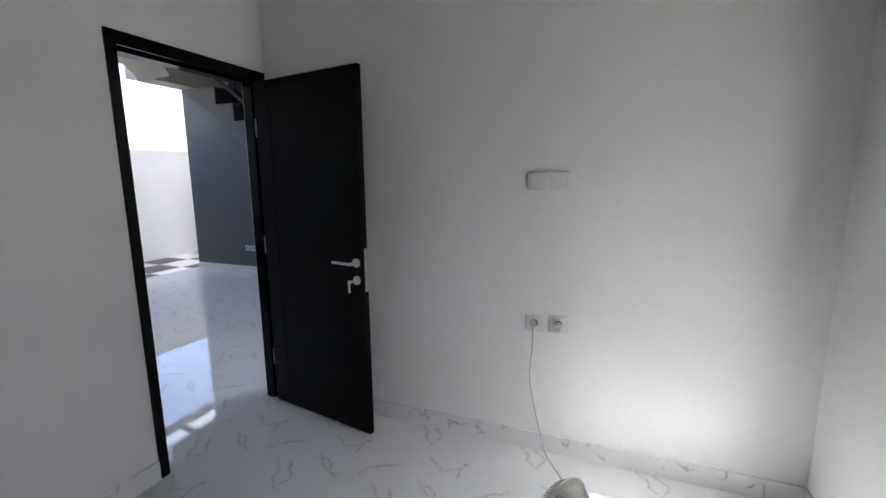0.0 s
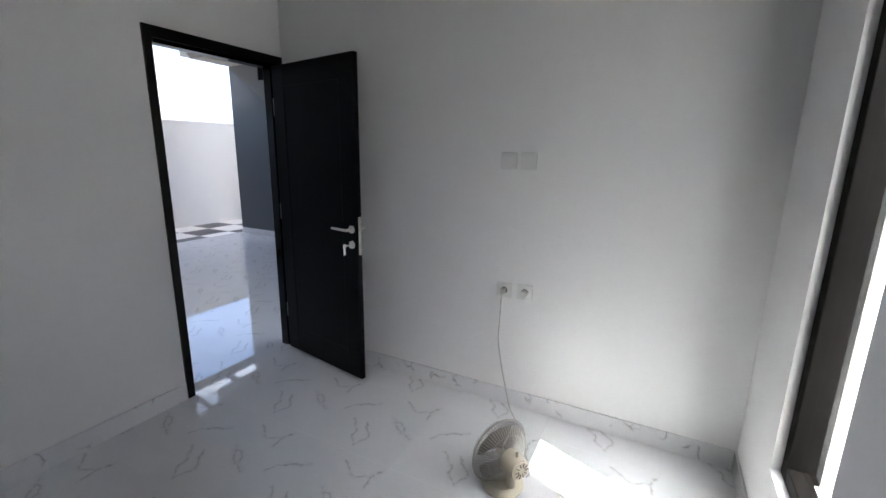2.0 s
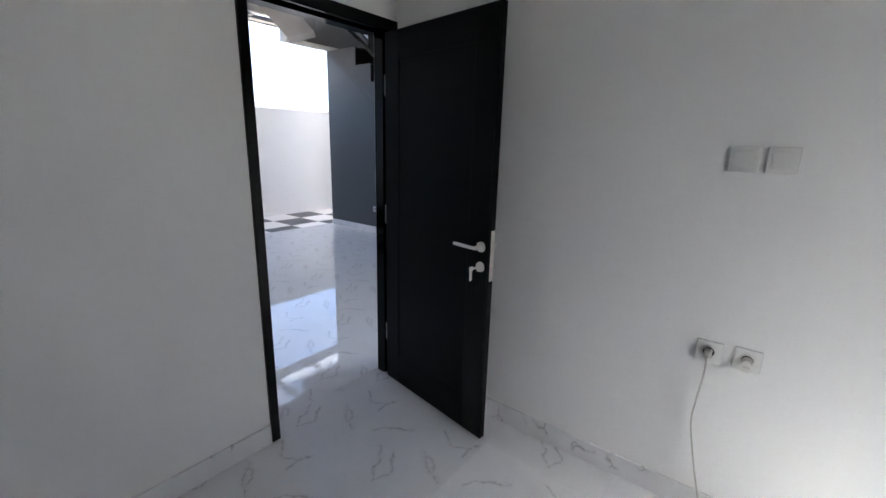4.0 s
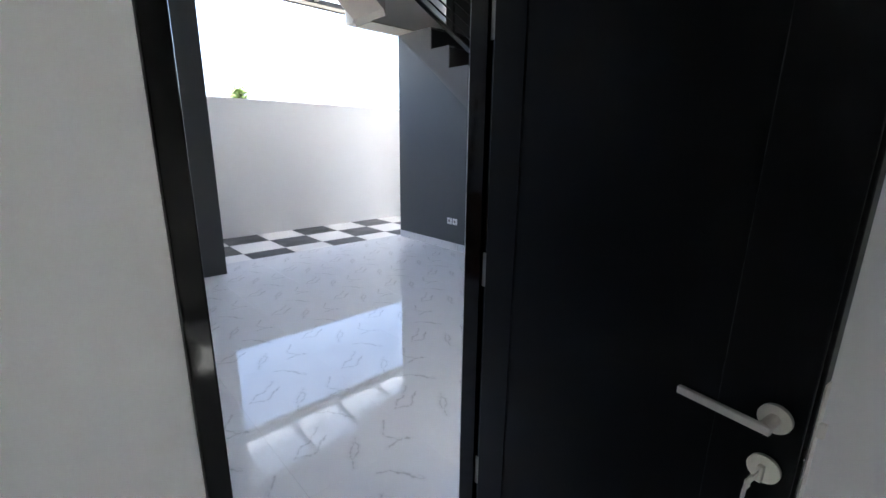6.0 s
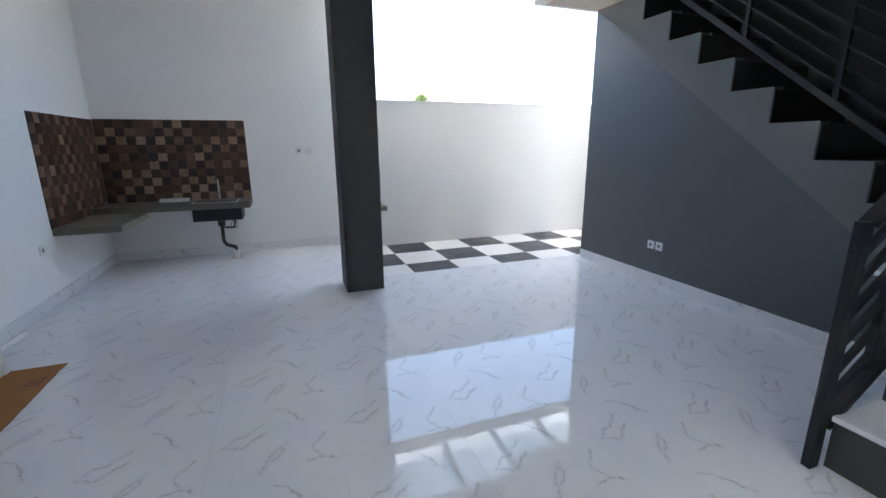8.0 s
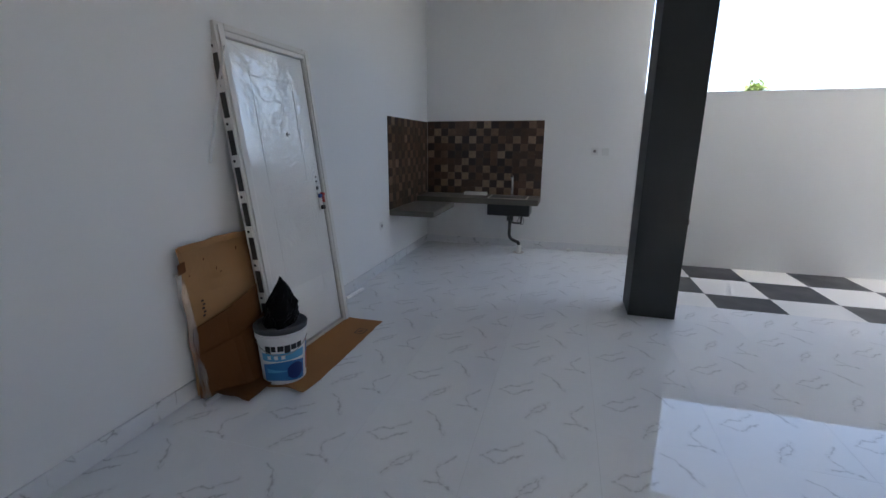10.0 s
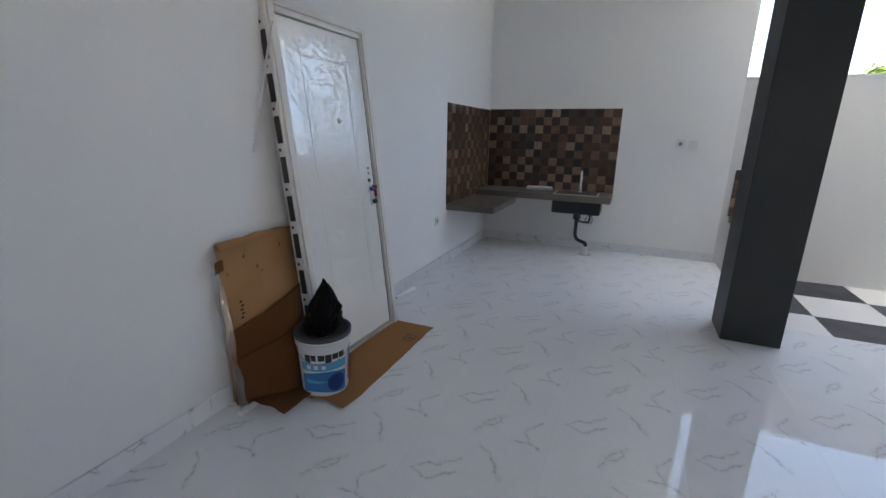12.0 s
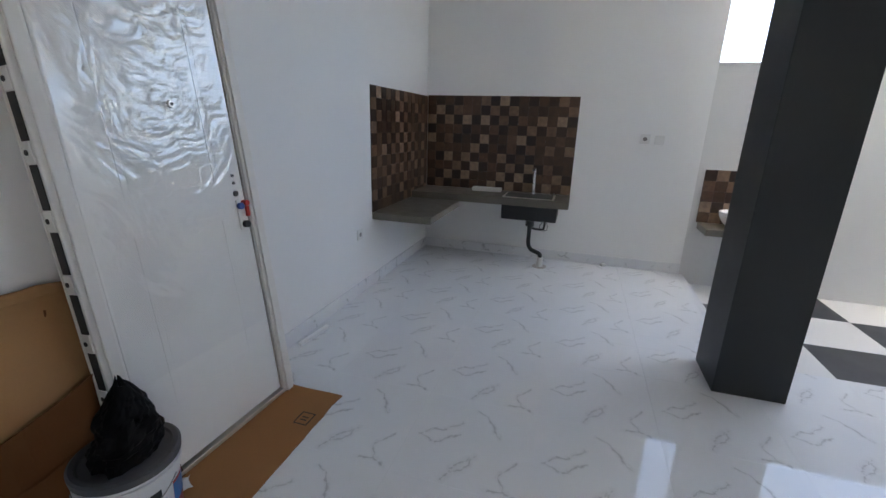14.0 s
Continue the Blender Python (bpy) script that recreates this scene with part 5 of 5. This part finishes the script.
def tile_mesh(name, sx, sy, thick, mat, gap=0.0005, chamfer=0.00025):
    bm = bmesh.new()
    hx, hy = sx / 2 - gap / 2, sy / 2 - gap / 2
    lo = [bm.verts.new((a * hx, b * hy, -thick)) for a, b in ((-1, -1), (1, -1), (1, 1), (-1, 1))]
    mid = [bm.verts.new((a * hx, b * hy, -chamfer)) for a, b in ((-1, -1), (1, -1), (1, 1), (-1, 1))]
    top = [bm.verts.new((a * (hx - chamfer), b * (hy - chamfer), 0)) for a, b in ((-1, -1), (1, -1), (1, 1), (-1, 1))]
    bm.faces.new(top)
    for r0, r1 in ((lo, mid), (mid, top)):
        for k in range(4):
            j = (k + 1) % 4
            bm.faces.new((r0[k], r0[j], r1[j], r1[k]))
    return finish(bm, name, mat)


def lay(owner, regions, ox, oy, size, name, thick, z, pick):
    """Lays square tiles on a grid; those at an edge are cut."""
    cache = {}
    for x0, x1, y0, y1 in regions:
        i0, i1 = math.floor((x0 - ox) / size), math.ceil((x1 - ox) / size)
        j0, j1 = math.floor((y0 - oy) / size), math.ceil((y1 - oy) / size)
        for i in range(i0, i1):
            for j in range(j0, j1):
                a, b = max(x0, ox + i * size), min(x1, ox + (i + 1) * size)
                c, d = max(y0, oy + j * size), min(y1, oy + (j + 1) * size)
                if b - a < 0.012 or d - c < 0.012:
                    continue
                mat = pick(i, j)
                cx, cy = ox + (i + 0.5) * size, oy + (j + 0.5) * size
                key = (round(a - cx, 3), round(b - cx, 3), round(c - cy, 3), round(d - cy, 3), mat.name)
                if key not in cache:
                    me = tile_mesh(name, b - a, d - c, thick, mat)
                    me.transform(Matrix.Translation(((a + b) / 2 - cx, (c + d) / 2 - cy, 0)))
                    cache[key] = me
                o = new(name, cache[key])
                o.location = (cx, cy, z)
                o.parent = owner


lay(floor_living, [(X_LEFT, X_GREY, YD1, Y_OPEN), (X_LEFT, X_NOOK, Y_OPEN, Y_KIT)], -0.10, 1.75, TS, "floor_tile", 0.003, 0.0, lambda i, j: M_MARBLE)
lay(floor_bedroom, [(-2.9, X_SOCK, Y_WIN, YD0), (XD, X_SOCK, YD0, YD1)], 0.12, -0.3, TS, "floor_tile", 0.003, 0.0, lambda i, j: M_MARBLE)
lay(yard, [(X_NOOK + 0.002, 5.695, Y_OPEN + 0.002, Y_KIT)], 1.748 - 0.6, 4.60, 0.5985, "paver", 0.0035, Z_YARD, lambda i, j: M_DKTILE if (i + j) % 2 else M_WTILE)


def splash(name, label, m, w, h, size=0.1):
    """Mosaic tiles on a backing; looks along its own negative y, from its lower left corner."""
    o = tagged(part(name, boxes((0, w, -0.006, -0.0005, 0, h)), M_GROUT_DARK), label, "backsplash", kind="structure")
    o.matrix_basis = m
    nx, nz = max(1, round(w / size)), max(1, round(h / size))
    sx, sz = w / nx, h / nz
    meshes = [tile_mesh("mosaic_tile", sx, sz, 0.004, glaze, 0.002, 0.001) for glaze in (M_MOSAIC, M_MOSAIC_LIGHT)]
    for me in meshes:
        me.transform(pose(0, 0, 0, 90))
    for i in range(nx):
        for j in range(nz):
            t = new("mosaic_tile", meshes[(i + j) % 2])
            t.location = ((i + 0.5) * sx, -0.0105, (j + 0.5) * sz)
            t.parent = o


M_GROUT_DARK = surface("dark_grout", (0.05, 0.035, 0.028), 0.8, vary=0.2, bump=0.1)
splash("backsplash_back", "brown checked mosaic tiles behind the sink", pose(X_LEFT + 0.012, Y_KIT, CTOP + 0.001), -0.088 - X_LEFT - 0.012, 1.75 - CTOP)
splash("backsplash_side", "brown checked mosaic tiles beside the hob counter", pose(X_LEFT, 4.92, 0.676, 0, 0, 90), Y_KIT - 4.92 - 0.012, 1.742 - 0.676)
splash("backsplash_basin", "brown checked mosaic tiles over the wash basin", pose(1.165, Y_KIT + 0.008, 0.566), 0.53, 1.09 - 0.566)
